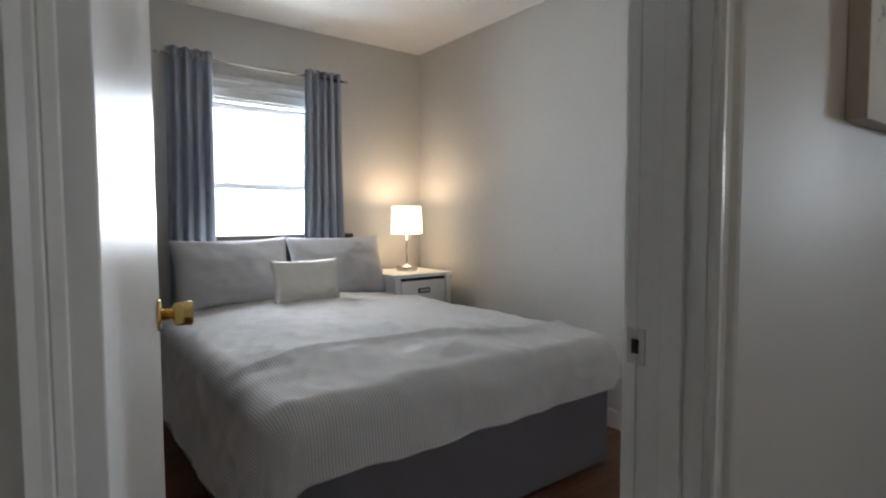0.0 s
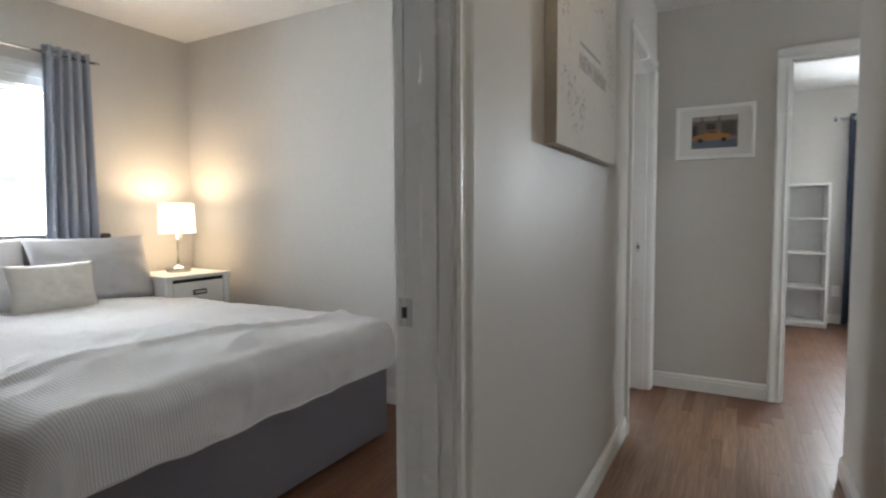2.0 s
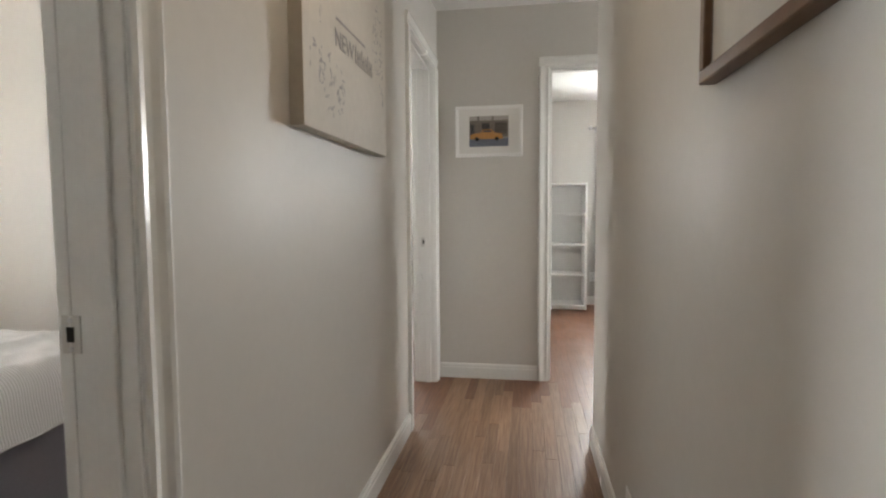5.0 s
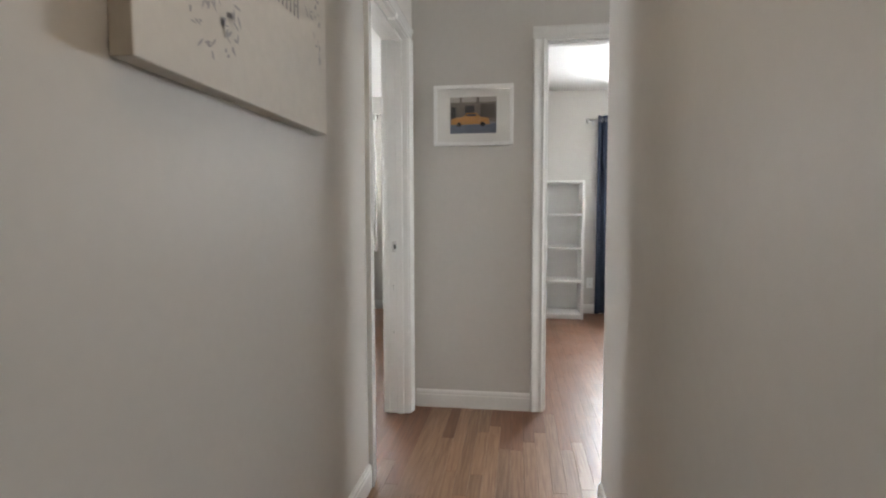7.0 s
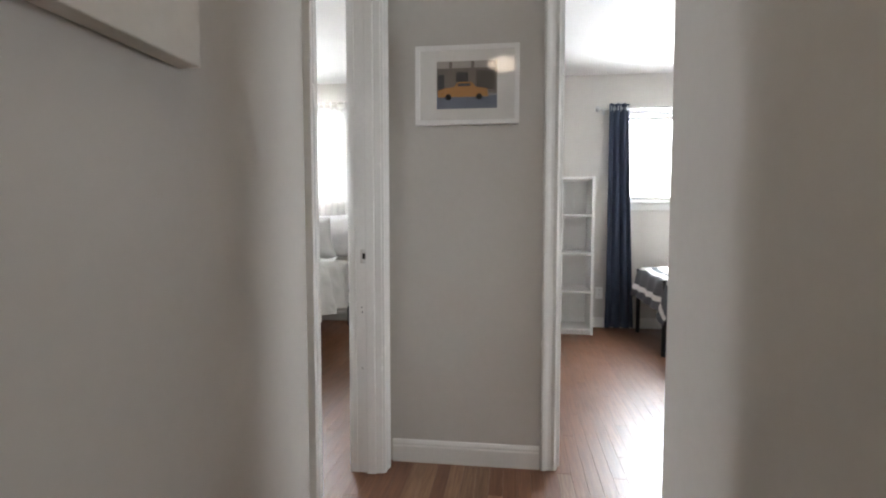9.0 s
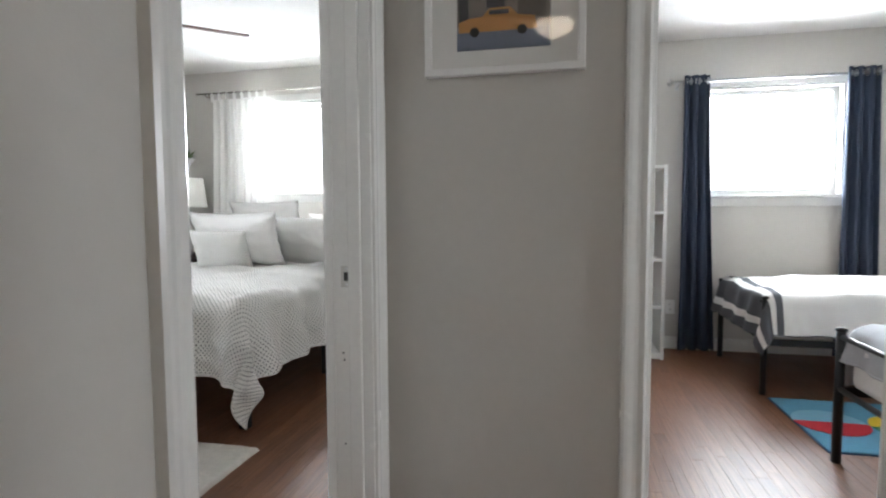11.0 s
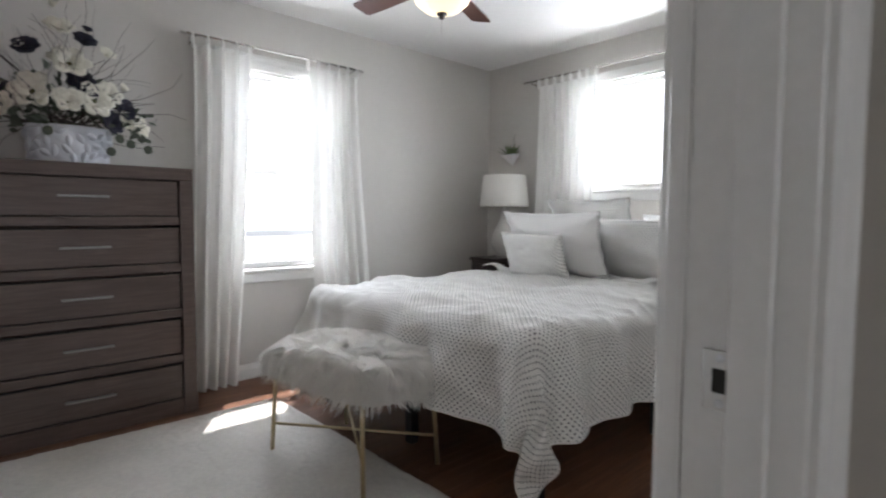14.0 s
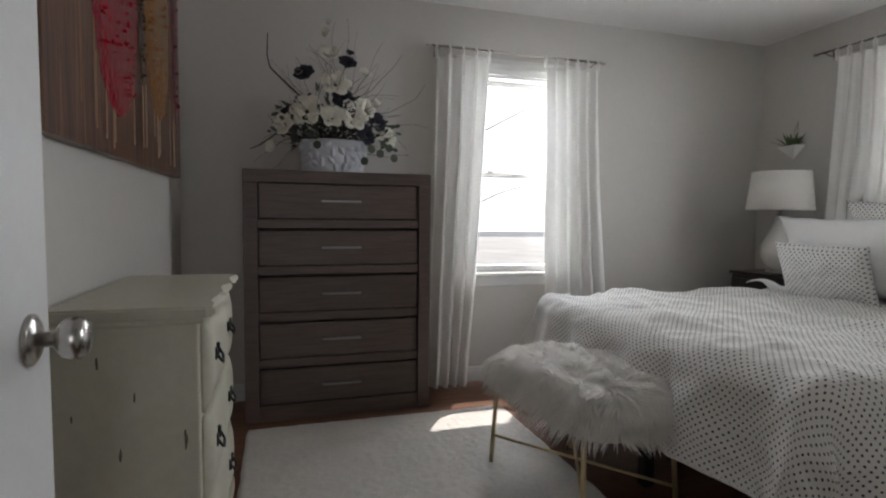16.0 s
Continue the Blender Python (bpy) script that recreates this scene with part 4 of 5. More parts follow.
PLUM = material("plum_gloss", (0.14, 0.008, 0.02), 0.14, var=0.3, coarse=14, fine=60, bump=1.0, bump_scale=50)
UMBER = material("umber_glaze", (0.06, 0.035, 0.022), 0.14, var=0.4, coarse=16, fine=70, bump=1.0, bump_scale=55)
part("canvas", new_box(-0.84, 0.84, -0.040, 0, -0.55, 0.55, 0.003), PAINTED, pt)
for cx, half, z0, z1, mt in ((-0.26, 0.27, -0.42, 0.54, CRIMSON), (0.74, 0.085, -0.33, 0.54, PLUM), (0.34, 0.24, -0.33, 0.54, BRONZE), (0.06, 0.06, -0.25, 0.54, UMBER), (-0.74, 0.07, -0.10, 0.50, UMBER)):
    def blob(u, v, cx=cx, half=half, z0=z0, z1=z1):
        k = math.sin(math.pi * min(1, v * 1.02 + 0.001)) ** 0.45
        x = cx + half * (2 * u - 1) * k * (1 + 0.10 * noise.noise((cx * 9, v * 6, 1)))
        return Vector((x, -0.041 - 0.008 * (1 - (2 * u - 1) ** 2) * k - 0.002 * abs(noise.noise((u * 8, v * 20, 3))), z0 + (z1 - z0) * v))
    part("glazed_drop", sheet(blob, 14, 30), mt, pt, "glossy raised paint drop", smooth=True)
gr = random.Random(2)
for nm, cx, half, z0, z1, mt, count in (("crimson_bead", -0.26, 0.19, -0.36, 0.40, CRIMSON, 46), ("ochre_bead", 0.34, 0.17, -0.30, 0.40, BRONZE, 36), ("umber_bead", 0.06, 0.04, -0.24, 0.40, UMBER, 26), ("plum_bead", 0.74, 0.05, -0.22, 0.4, PLUM, 14)):
    bm = bmesh.new()
    for k in range(count):
        r = gr.uniform(0.003, 0.007)
        at = pose(cx + half * gr.uniform(-1, 1), -0.049, gr.uniform(z0, z1), gr.uniform(0, 360), gr.uniform(0, 360), 0)
        bmesh.ops.create_icosphere(bm, subdivisions=2, radius=r, matrix=at @ Matrix.Diagonal((1.0, 0.7, 1.6, 1.0)))
    part(nm, bm, mt, pt, smooth=True, kind="stuff")
DRIBBLE = material("pale_dribble", (0.36, 0.23, 0.12), 0.4)
for k in range(18):
    x, z0 = gr.uniform(-0.8, 0.8), gr.uniform(-0.53, -0.40)
    part("dribble", tube(bmesh.new(), [(x, -0.0405, z0), (x + 0.006, -0.0405, z0 + gr.uniform(0.12, 0.42))], 0.0022, 5), DRIBBLE, pt)

# the bed
BX, BY = 4.47, 2.25
bed2 = thing("bed", (BX, BY, 0), -90, "queen bed on a black platform frame", "bed")
for x in (-0.745, 0.0, 0.745):
    for y in (0.03, 1.0, 1.97):
        part("leg", new_box(x - 0.024, x + 0.024, y - 0.024, y + 0.024, 0, 0.30, 0.003), BLACKM, bed2)
for x0, x1, y0, y1 in ((-0.77, 0.77, 0.0, 0.05), (-0.77, 0.77, 1.96, 2.01), (-0.77, -0.72, 0.05, 1.96), (0.72, 0.77, 0.05, 1.96), (-0.02, 0.02, 0.05, 1.96)):
    part("rail", new_box(x0, x1, y0, y1, 0.30, 0.345, 0.003), BLACKM, bed2)
part("mattress", new_box(-0.755, 0.755, 0.02, 2.0, 0.346, 0.65, 0.05, 3), SHEETM, bed2)
spread(duvet(0.75, 1.62, 0.675, (0.38, 0.43, 0.41), 0.085, 11.0, 0.014, 0.032, 0.33, (0.9, 1.12), 160, 150, 0.03, (0.62, 0.30, 0.016)), DOTS,
       "rumpled white duvet printed with small black dots", pose(BX - 0.015, BY, 0, 0, 0, -90))
set_pillow("cushion", (5.72, 2.43, 0.685), 20, 91, (0.48, 0.32, 0.14), DOTS, "small cushion with black dots on the bed", 21.0, "cushion")
set_pillow("pillow", (5.90, 2.40, 0.685), 18, 88, (0.78, 0.46, 0.20), LINEN, "white pillow with a scalloped edge", 22.0, flange=0.03, scallop=0.02)
set_pillow("pillow", (6.10, 1.84, 0.69), 24, 88, (0.66, 0.43, 0.17), DOTS, "dotted pillow propped against the wall side", 23.0, group="dotted pillows")
set_pillow("pillow", (6.12, 2.62, 0.69), 20, 92, (0.60, 0.42, 0.17), DOTS, "dotted pillow propped against the wall side", 24.0, group="dotted pillows")
set_pillow("pillow", (6.28, 2.33, 0.69), 20, 90, (0.64, 0.56, 0.16), DOTS, "large dotted pillow with a white edge at the back", 25.0, flange=0.04)
set_pillow("pillow", (6.34, 1.68, 0.69), 18, 90, (0.60, 0.44, 0.16), LINEN, "white pillow at the back of the bed", 26.0)


def ruffle(u, v):
    y = 3.08 - u * 1.62
    return Vector((5.86 + 0.16 * v + 0.02 * math.sin(38 * u), y, 0.705 + 0.022 * math.sin(31 * u + 2 * v) * (0.4 + abs(v - 0.5)) + 0.05 * v * (1 - v)))


solo("folded_sheet", sheet(ruffle, 90, 8), LINEN, "ruffled white sheet edge folded over the duvet", "sheet", smooth=True)

# rug, stool
def rug_top(u, v):
    x, y = 2.89 + 1.39 * u, 1.29 + 1.96 * v
    e = min(u, 1 - u) * 1.39
    f = min(v, 1 - v) * 1.96
    x += 0.008 * noise.noise((y * 9, 1, 2)) * (e < 0.02)
    y += 0.008 * noise.noise((x * 9, 5, 2)) * (f < 0.02)
    k = min(1.0, min(e, f) / 0.015) ** 0.5
    return Vector((x, y, 0.002 + k * (0.016 + 0.003 * noise.noise((x * 30, y * 30, 1)) + 0.002 * noise.noise((x * 70, y * 70, 4)))))


solo("rug", sheet(rug_top, 150, 190), RUG2M, "ivory low-pile rug on the wooden floor", "rug", smooth=True)

st = thing("stool", (4.185, 2.28, 0.017), 5, "gold-legged bench stool with a shaggy white fur seat", "stool")
LEGS = [(-0.21, 0.325), (-0.205, -0.325), (0.205, -0.325), (0.21, 0.325)]
for x, y in LEGS:
    part("leg", tube(bmesh.new(), [(x, y, 0), (x * 0.93, y * 0.93, 0.40)], 0.0095, 12), GOLD, st, "slim gold metal leg", smooth=True)
for a, b in ((0, 2), (1, 3)):
    p, q = LEGS[a], LEGS[b]
    part("stretcher", tube(bmesh.new(), [(p[0] * 0.975, p[1] * 0.975, 0.125 + 0.008 * a), (q[0] * 0.975, q[1] * 0.975, 0.125 + 0.008 * a)], 0.006, 10), GOLD, st, smooth=True)
part("seat_board", new_box(-0.20, 0.20, -0.31, 0.31, 0.395, 0.415, 0.004), DARKWOOD, st)


def cushion_at(a, v):
    """A point on the seat pad: a round it, v from its lower edge to its middle top."""
    c, s = math.cos(a), math.sin(a)
    n_ = 4.0
    r = (abs(c) ** n_ + abs(s) ** n_) ** (-1 / n_)
    k = min(1.0, math.cos(max(0.0, v - 0.25) / 0.75 * math.pi / 2) ** 0.55 + 0.0) if v > 0.25 else 1.0
    z = 0.365 + 0.140 * min(1.0, (v / 0.6)) ** 0.8 + (0.012 if v > 0.6 else 0) * (v - 0.6) / 0.4
    return Vector((0.25 * r * c * k, 0.40 * r * s * k, z))


bm = sheet(lambda u, v: cushion_at(u * 2 * math.pi, v), 48, 14)
bmesh.ops.remove_doubles(bm, verts=bm.verts[:], dist=1e-4)
pad = part("pad", bm, FURM, st, smooth=True)
fr = random.Random(6)
vs, fs = [], []
for _ in range(18000):
    a, v = fr.uniform(0, 6.2832), fr.random() ** 0.75
    p = cushion_at(a, v)
    out = Vector((p.x, p.y * 0.45, 0)).normalized()
    up = max(0.0, v - 0.3) / 0.7
    clump = noise.noise_vector((p.x * 14, p.y * 14, p.z * 14))
    d = (out * (1 - 0.75 * up) + Vector((0, 0, 0.55 * up - 0.75 * (1 - up))) + clump * 0.95).normalized()
    ln = fr.uniform(0.03, 0.062) * (0.8 if up > 0.4 else 1.1)
    sd = d.cross(Vector((fr.uniform(-1, 1), fr.uniform(-1, 1), fr.uniform(-1, 1)))).normalized() * fr.uniform(0.0016, 0.0032)
    m_ = p + d * ln * 0.55
    e = p + (d * ln + Vector((0, 0, -0.25 * ln)) + clump * 0.2 * ln)
    i = len(vs)
    vs += [p - sd, p + sd, m_ + sd * 0.7, m_ - sd * 0.7, e]
    fs += [(i, i + 1, i + 2, i + 3), (i + 3, i + 2, i + 4)]
me = bpy.data.meshes.new("fur")
me.from_pydata([tuple(q) for q in vs], [], fs)
me.materials.append(FURM)
fu = tagged(new("fur", me), "long shaggy white fur", kind="stuff")
fu.parent = st

# night table and lamp
n2 = thing("nightstand", (6.37, 3.33, 0), 0, "dark wooden nightstand beside the bed", "nightstand")
part("top", new_box(-0.23, 0.23, -0.15, 0.16, 0.715, 0.74, 0.003), DARKWOOD, n2)
part("body", new_box(-0.215, 0.22, -0.135, 0.15, 0.12, 0.714, 0.003), DARKWOOD, n2)
for k in range(2):
    d = part("drawer", new_box(-0.228, -0.216, -0.125, 0.14, 0.15 + k * 0.28, 0.41 + k * 0.28, 0.003), DARKWOOD, n2)
    part("handle", tube(bmesh.new(), [(-0.245, -0.04, 0.29 + k * 0.28), (-0.245, 0.05, 0.29 + k * 0.28)], 0.005, 8), NICKEL, d)
for x in (-0.2, 0.19):
    for y in (-0.12, 0.12):
        part("leg", new_box(x - 0.015, x + 0.015, y - 0.015, y + 0.015, 0, 0.12), DARKWOOD, n2)
l2 = thing("table_lamp", (6.35, 3.29, 0.74), 0, "unlit gourd-shaped lamp with a pale linen shade", "lamp")
part("foot", lathe(bmesh.new(), [(0, 0), (0.065, 0), (0.066, 0.012), (0.05, 0.02)], 28), NICKEL, l2, smooth=True)
part("body", lathe(bmesh.new(), [(0.045, 0.02), (0.075, 0.05), (0.105, 0.10), (0.112, 0.145), (0.10, 0.20), (0.07, 0.255), (0.042, 0.31), (0.03, 0.36), (0.026, 0.385)], 36), PORCELAIN, l2, "pale glazed gourd-shaped base", smooth=True)
part("neck", lathe(bmesh.new(), [(0.016, 0.385), (0.016, 0.47)], 16), NICKEL, l2, smooth=True)
part("shade", lathe(bmesh.new(), [(0.204, 0.43), (0.206, 0.432), (0.178, 0.69), (0.176, 0.69), (0.202, 0.43)], 44), SHADE2, l2, "pale linen drum shade", smooth=True)
part("spider", tube(bmesh.new(), [(-0.178, 0, 0.68), (0.178, 0, 0.68)], 0.002, 6), NICKEL, l2)

# wall planter
wp = thing("wall_planter", (FAR_X - 0.06, 3.43, 1.54), 0, "white faceted wall planter holding a small succulent", "planter")
bm = bmesh.new()
top = [(-0.055, -0.075, 0.095), (0.055, -0.065, 0.10), (0.058, 0.07, 0.10), (-0.045, 0.075, 0.09)]
tv = [bm.verts.new(p) for p in top]
low = bm.verts.new((0.02, -0.005, 0.0))
for k in range(4):
    bm.faces.new((tv[k], tv[(k + 1) % 4], low))
iv = [bm.verts.new((p[0] * 0.9, p[1] * 0.9, p[2] - 0.006)) for p in top]
for k in range(4):
    bm.faces.new((tv[k], tv[(k + 1) % 4], iv[(k + 1) % 4], iv[k]))
bm.faces.new(iv)
part("pot", bm, WHITEL, wp)
pr = random.Random(3)
for k in range(22):
    a, el, ln = pr.uniform(0, 6.283), pr.uniform(0.5, 1.35), pr.uniform(0.07, 0.13)
    d = Vector((0.5 * math.cos(a) * math.cos(el) - 0.15, math.sin(a) * math.cos(el), math.sin(el))).normalized()
    s = d.cross(Vector((0, 0, 1))).normalized() * 0.010
    bm = bmesh.new()
    base = Vector((0.0, 0.0, 0.085)) + Vector((0.02 * math.cos(a), 0.03 * math.sin(a), 0))
    v = [bm.verts.new(base + q) for q in (-s * 0.4, s * 0.4, d * ln * 0.5 + s, d * ln + Vector((0, 0, -0.012)), d * ln * 0.5 - s)]
    bm.faces.new(v)
    part("leaf", bm, LEAFM, wp, solid=0.003)
part("hanging_cord", tube(bmesh.new(), [(0.02, 0.03, 0.09), (0.055, 0.0, 0.28), (0.02, -0.03, 0.09)], 0.0015, 5), TWIG, wp)

# ceiling fan
fn = thing("ceiling_fan", (4.50, 2.05, H - 0.24), 0, "ceiling fan with cherry blades and a lit glass bowl", "fan")
fn.scale = (0.8, 0.8, 0.8)
COPPER = material("antique_copper", (0.42, 0.22, 0.12), 0.3, 0.9, var=0.2)
part("canopy", lathe(bmesh.new(), [(0.0, 0.299), (0.085, 0.299), (0.08, 0.27), (0.05, 0.255), (0.016, 0.25)], 32), COPPER, fn, smooth=True)
part("downrod", tube(bmesh.new(), [(0, 0, 0.26), (0, 0, -0.045)], 0.014, 14), COPPER, fn, smooth=True)
part("motor", lathe(bmesh.new(), [(0.05, -0.045), (0.11, -0.055), (0.125, -0.08), (0.125, -0.13), (0.10, -0.155), (0.06, -0.165)], 36), COPPER, fn, "antique copper motor housing", smooth=True)
part("light_fitter", lathe(bmesh.new(), [(0.06, -0.165), (0.075, -0.175), (0.15, -0.182), (0.156, -0.19)], 36), COPPER, fn, smooth=True)
part("bowl", lathe(bmesh.new(), [(0.156, -0.19), (0.157, -0.205), (0.142, -0.243), (0.10, -0.28), (0.045, -0.298), (0.0, -0.302)], 36), BOWL, fn, "glowing alabaster glass bowl", smooth=True)
part("finial", lathe(bmesh.new(), [(0.03, -0.298), (0.03, -0.305), (0.014, -0.312), (0.016, -0.325), (0.0, -0.335)], 20), DARKWOOD, fn, smooth=True)
part("pull_chain", tube(bmesh.new(), [(0.0, 0.0, -0.33), (0, 0, -0.40)], 0.0012, 5), NICKEL, fn)
for k in range(5):
    ang = -47 + 72 * k
    bm = bmesh.new()
    out = [(0.17, -0.042), (0.22, -0.055), (0.55, -0.068), (0.655, -0.066), (0.672, -0.05), (0.672, 0.05), (0.655, 0.066), (0.55, 0.068), (0.22, 0.055), (0.17, 0.042)]
    prism(bm, out, lambda u, v, a: Vector((u, v, a + 0.20 * v)), -0.122, -0.114)
    b = part("blade", bm, REDWOOD, fn, "cherry stained wooden blade")
    b.matrix_local = pose(0, 0, 0, 0, 0, ang)
    bm = new_box(0.10, 0.20, -0.014, 0.014, -0.131, -0.123, 0.003)
    box(bm, 0.19, 0.25, -0.035, 0.035, -0.130, -0.124, 0.002)
    part("blade_arm", bm, COPPER, b)

# curtains of the second bedroom
rod("curtain_rod", "x", 3.955, 5.15, 3.66, 2.15, 0.007, FAR_Y, NICKEL, "thin nickel curtain rod above the window")
curtain("curtain", "x", (3.985, 4.33), (3.95, 4.21), 3.655, 2.105, 0.012, 4, 0.030, SHEER, "white sheer tab-top curtain falling to the floor", 5.0, tabs=True)
curtain("curtain", "x", (4.73, 5.12), (4.79, 5.29), 3.655, 2.105, 0.012, 5, 0.026, SHEER, "white sheer tab-top curtain falling to the floor", 6.0, tabs=True)
rod("curtain_rod", "y", 1.40, 3.24, 6.56, 2.225, 0.007, FAR_X, NICKEL, "thin nickel curtain rod above the bed window")
curtain("curtain", "y", (2.56, 3.10), (2.58, 3.14), 6.555, 2.18, 0.70, 7, 0.022, SHEER, "white sheer tab-top curtain behind the bed", 7.0, tabs=True)
curtain("curtain", "y", (1.44, 1.93), (1.42, 1.93), 6.555, 2.18, 0.70, 7, 0.022, SHEER, "white sheer tab-top curtain behind the bed", 8.0, tabs=True)

# flower arrangement on the dresser
fa = thing("flower_arrangement", (3.35, 3.55, DH), 0, "white and navy silk flowers with twigs in a relief pot", "flowers")
fa.scale = (0.98, 1.0, 1.11)


def pot_side(u, v):
    a = u * 2 * math.pi
    r = 0.155 + 0.03 * v + 0.010 * abs(math.sin(5 * a + 6 * v)) * abs(math.sin(7 * v + 2 * math.sin(3 * a)))
    return Vector((r * math.cos(a), 0.62 * r * math.sin(a), 0.165 * v))


bm = sheet(pot_side, 90, 24)
lathe_floor = bmesh.ops.contextual_create(bm, geom=[e for e in bm.edges if e.is_boundary and max(v.co.z for v in e.verts) < 1e-4])
bmesh.ops.remove_doubles(bm, verts=bm.verts[:], dist=1e-4)
part("pot", bm, CERAMIC, fa, "white pot with raised leaf relief", smooth=True, solid=0.006)
pl = random.Random(5)
for k in range(30):
    a, v = math.pi + math.pi * ((k * 0.618) % 1.0), 0.12 + 0.76 * ((k * 0.414) % 1.0)
    c = pot_side(a / (2 * math.pi), v)
    o = Vector((math.cos(a), 0.9 * math.sin(a), 0)).normalized()
    tan, d = o.cross(Vector((0, 0, 1))), pl.uniform(0, 6.283)
    p, q = tan * math.cos(d) + Vector((0, 0, math.sin(d))), -tan * math.sin(d) + Vector((0, 0, math.cos(d)))

    def relief(u, w_, c=c, o=o, p=p, q=q):
        wd = 0.017 * math.sin(math.pi * min(0.999, max(0.001, u))) ** 0.7
        return c + p * 0.06 * (u - 0.5) + q * wd * (2 * w_ - 1) + o * (0.004 + 0.012 * (1 - (2 * w_ - 1) ** 2) * math.sin(math.pi * u) - 0.004 * abs(2 * w_ - 1))

    part("relief_leaf", sheet(relief, 8, 6), CERAMIC, fa, smooth=True)
part("filling", lathe(bmesh.new(), [(0.0, 0.14), (0.10, 0.14), (0.11, 0.15), (0.0, 0.20)], 20), LEAFD, fa)
fr = random.Random(12)


def flower(at, size, mat, petals, open_, label, heart=None):
    at, size = Vector(at), size * 1.15
    face = (at - Vector((0, 0.10, 0.12))).normalized() + Vector((0, -0.75, 0.25))
    q = face.to_track_quat("Z", "Y").to_matrix().to_4x4()
    m = Matrix.Translation(at) @ q
    bm = bmesh.new()
    for ring, (cnt, tilt, sc) in enumerate(((petals, open_, 1.0), (max(3, petals - 2), open_ + 25, 0.75))):
        for k in range(cnt):
            a = 2 * math.pi * k / cnt + ring * 0.5 + fr.uniform(-0.15, 0.15)
            g = []
            for i in range(5):
                row = []
                for j in range(5):
                    u, v = i / 4, -1 + j / 2
                    wdt = size * 0.42 * sc * math.sin(math.pi * min(1, 0.12 + 0.80 * u)) ** 0.7
                    el = radians(tilt) * (1 - 0.35 * u)
                    rr = size * sc * u
                    p = Vector((rr * math.cos(el), wdt * v, rr * math.sin(el) + 0.18 * wdt * v * v + 0.05 * size * math.sin(6 * v + k) * u))
                    row.append(bm.verts.new(m @ (Matrix.Rotation(a, 4, "Z") @ p)))
                g.append(row)
            for i in range(4):
                for j in range(4):
                    bm.faces.new((g[i][j], g[i + 1][j], g[i + 1][j + 1], g[i][j + 1]))
    f = part("flower", bm, mat, fa, label, smooth=True, solid=0.0015)
    if heart:
        part("flower_heart", lathe(bmesh.new(), [(0.0, 0.0), (size * 0.12, 0.002), (size * 0.13, size * 0.12), (0.0, size * 0.2)], 12, m=m), heart, f, smooth=True)


HEART = material("flower_heart", (0.14, 0.13, 0.04), 0.8)
for x, y, z, s, op in ((0.0, -0.10, 0.42, 0.085, 25), (-0.15, -0.12, 0.28, 0.085, 25), (-0.02, -0.15, 0.25, 0.062, 45), (0.09, -0.14, 0.27, 0.08, 25), (-0.26, -0.10, 0.21, 0.062, 55),
                       (-0.03, -0.05, 0.57, 0.065, 40), (0.16, -0.10, 0.31, 0.06, 40), (0.29, -0.08, 0.18, 0.055, 50), (0.17, -0.04, 0.50, 0.042, 45), (0.23, -0.1, 0.20, 0.05, 50)):
    flower((x, y, z), s, PETAL, 6, op, "open cream silk flower", HEART)
for x, y, z, s in ((-0.33, -0.10, 0.11, 0.04), (-0.19, -0.05, 0.47, 0.03), (-0.05, -0.02, 0.68, 0.04), (-0.03, -0.02, 0.74, 0.025), (0.24, -0.02, 0.36, 0.03)):
    flower((x, y, z), s, PETAL, 5, 72, "closed cream bud")
for x, y, z, s in ((-0.16, -0.06, 0.46, 0.06), (0.07, -0.06, 0.53, 0.055), (0.04, -0.10, 0.34, 0.065), (-0.24, -0.06, 0.27, 0.05), (0.22, -0.09, 0.25, 0.06), (0.16, -0.13, 0.18, 0.055), (0.08, -0.13, 0.31, 0.035), (0.09, -0.03, 0.60, 0.025)):
    flower((x, y, z), s, PETALD, 7, 45, "dark navy silk flower")


def twig(pts, r, name="twig", mat=None):
    part(name, tube(bmesh.new(), pts, r, 5, r * 0.35), mat or TWIG, fa, smooth=True)


twig([(-0.05, 0, 0.15), (-0.14, -0.03, 0.34), (-0.26, -0.05, 0.43), (-0.345, -0.05, 0.50), (-0.36, -0.05, 0.56), (-0.355, -0.05, 0.66)], 0.007)
twig([(-0.1, -0.03, 0.15), (-0.3, -0.08, 0.19), (-0.40, -0.10, 0.12), (-0.45, -0.10, 0.10)], 0.006)
for k in range(84):
    a = fr.uniform(0.02, 3.12)
    ln = fr.uniform(0.30, 0.62) * (1.0 if 0.8 < a < 2.4 else 0.78)
    p = Vector((fr.uniform(-0.06, 0.06), fr.uniform(-0.04, 0.03), 0.16))
    d = Vector((math.cos(a), fr.uniform(-0.35, 0.1), max(0.12, math.sin(a)))).normalized()
    pts = [p]
    for i in range(7):
        d = (d + Vector((fr.uniform(-0.5, 0.5), fr.uniform(-0.25, 0.18), fr.uniform(-0.42, 0.36)))).normalized()
        p = p + d * ln / 7
        p.y = min(p.y, 0.12)
        pts.append(p.copy())
    twig(pts, fr.uniform(0.0012, 0.0026))
bm = bmesh.new()
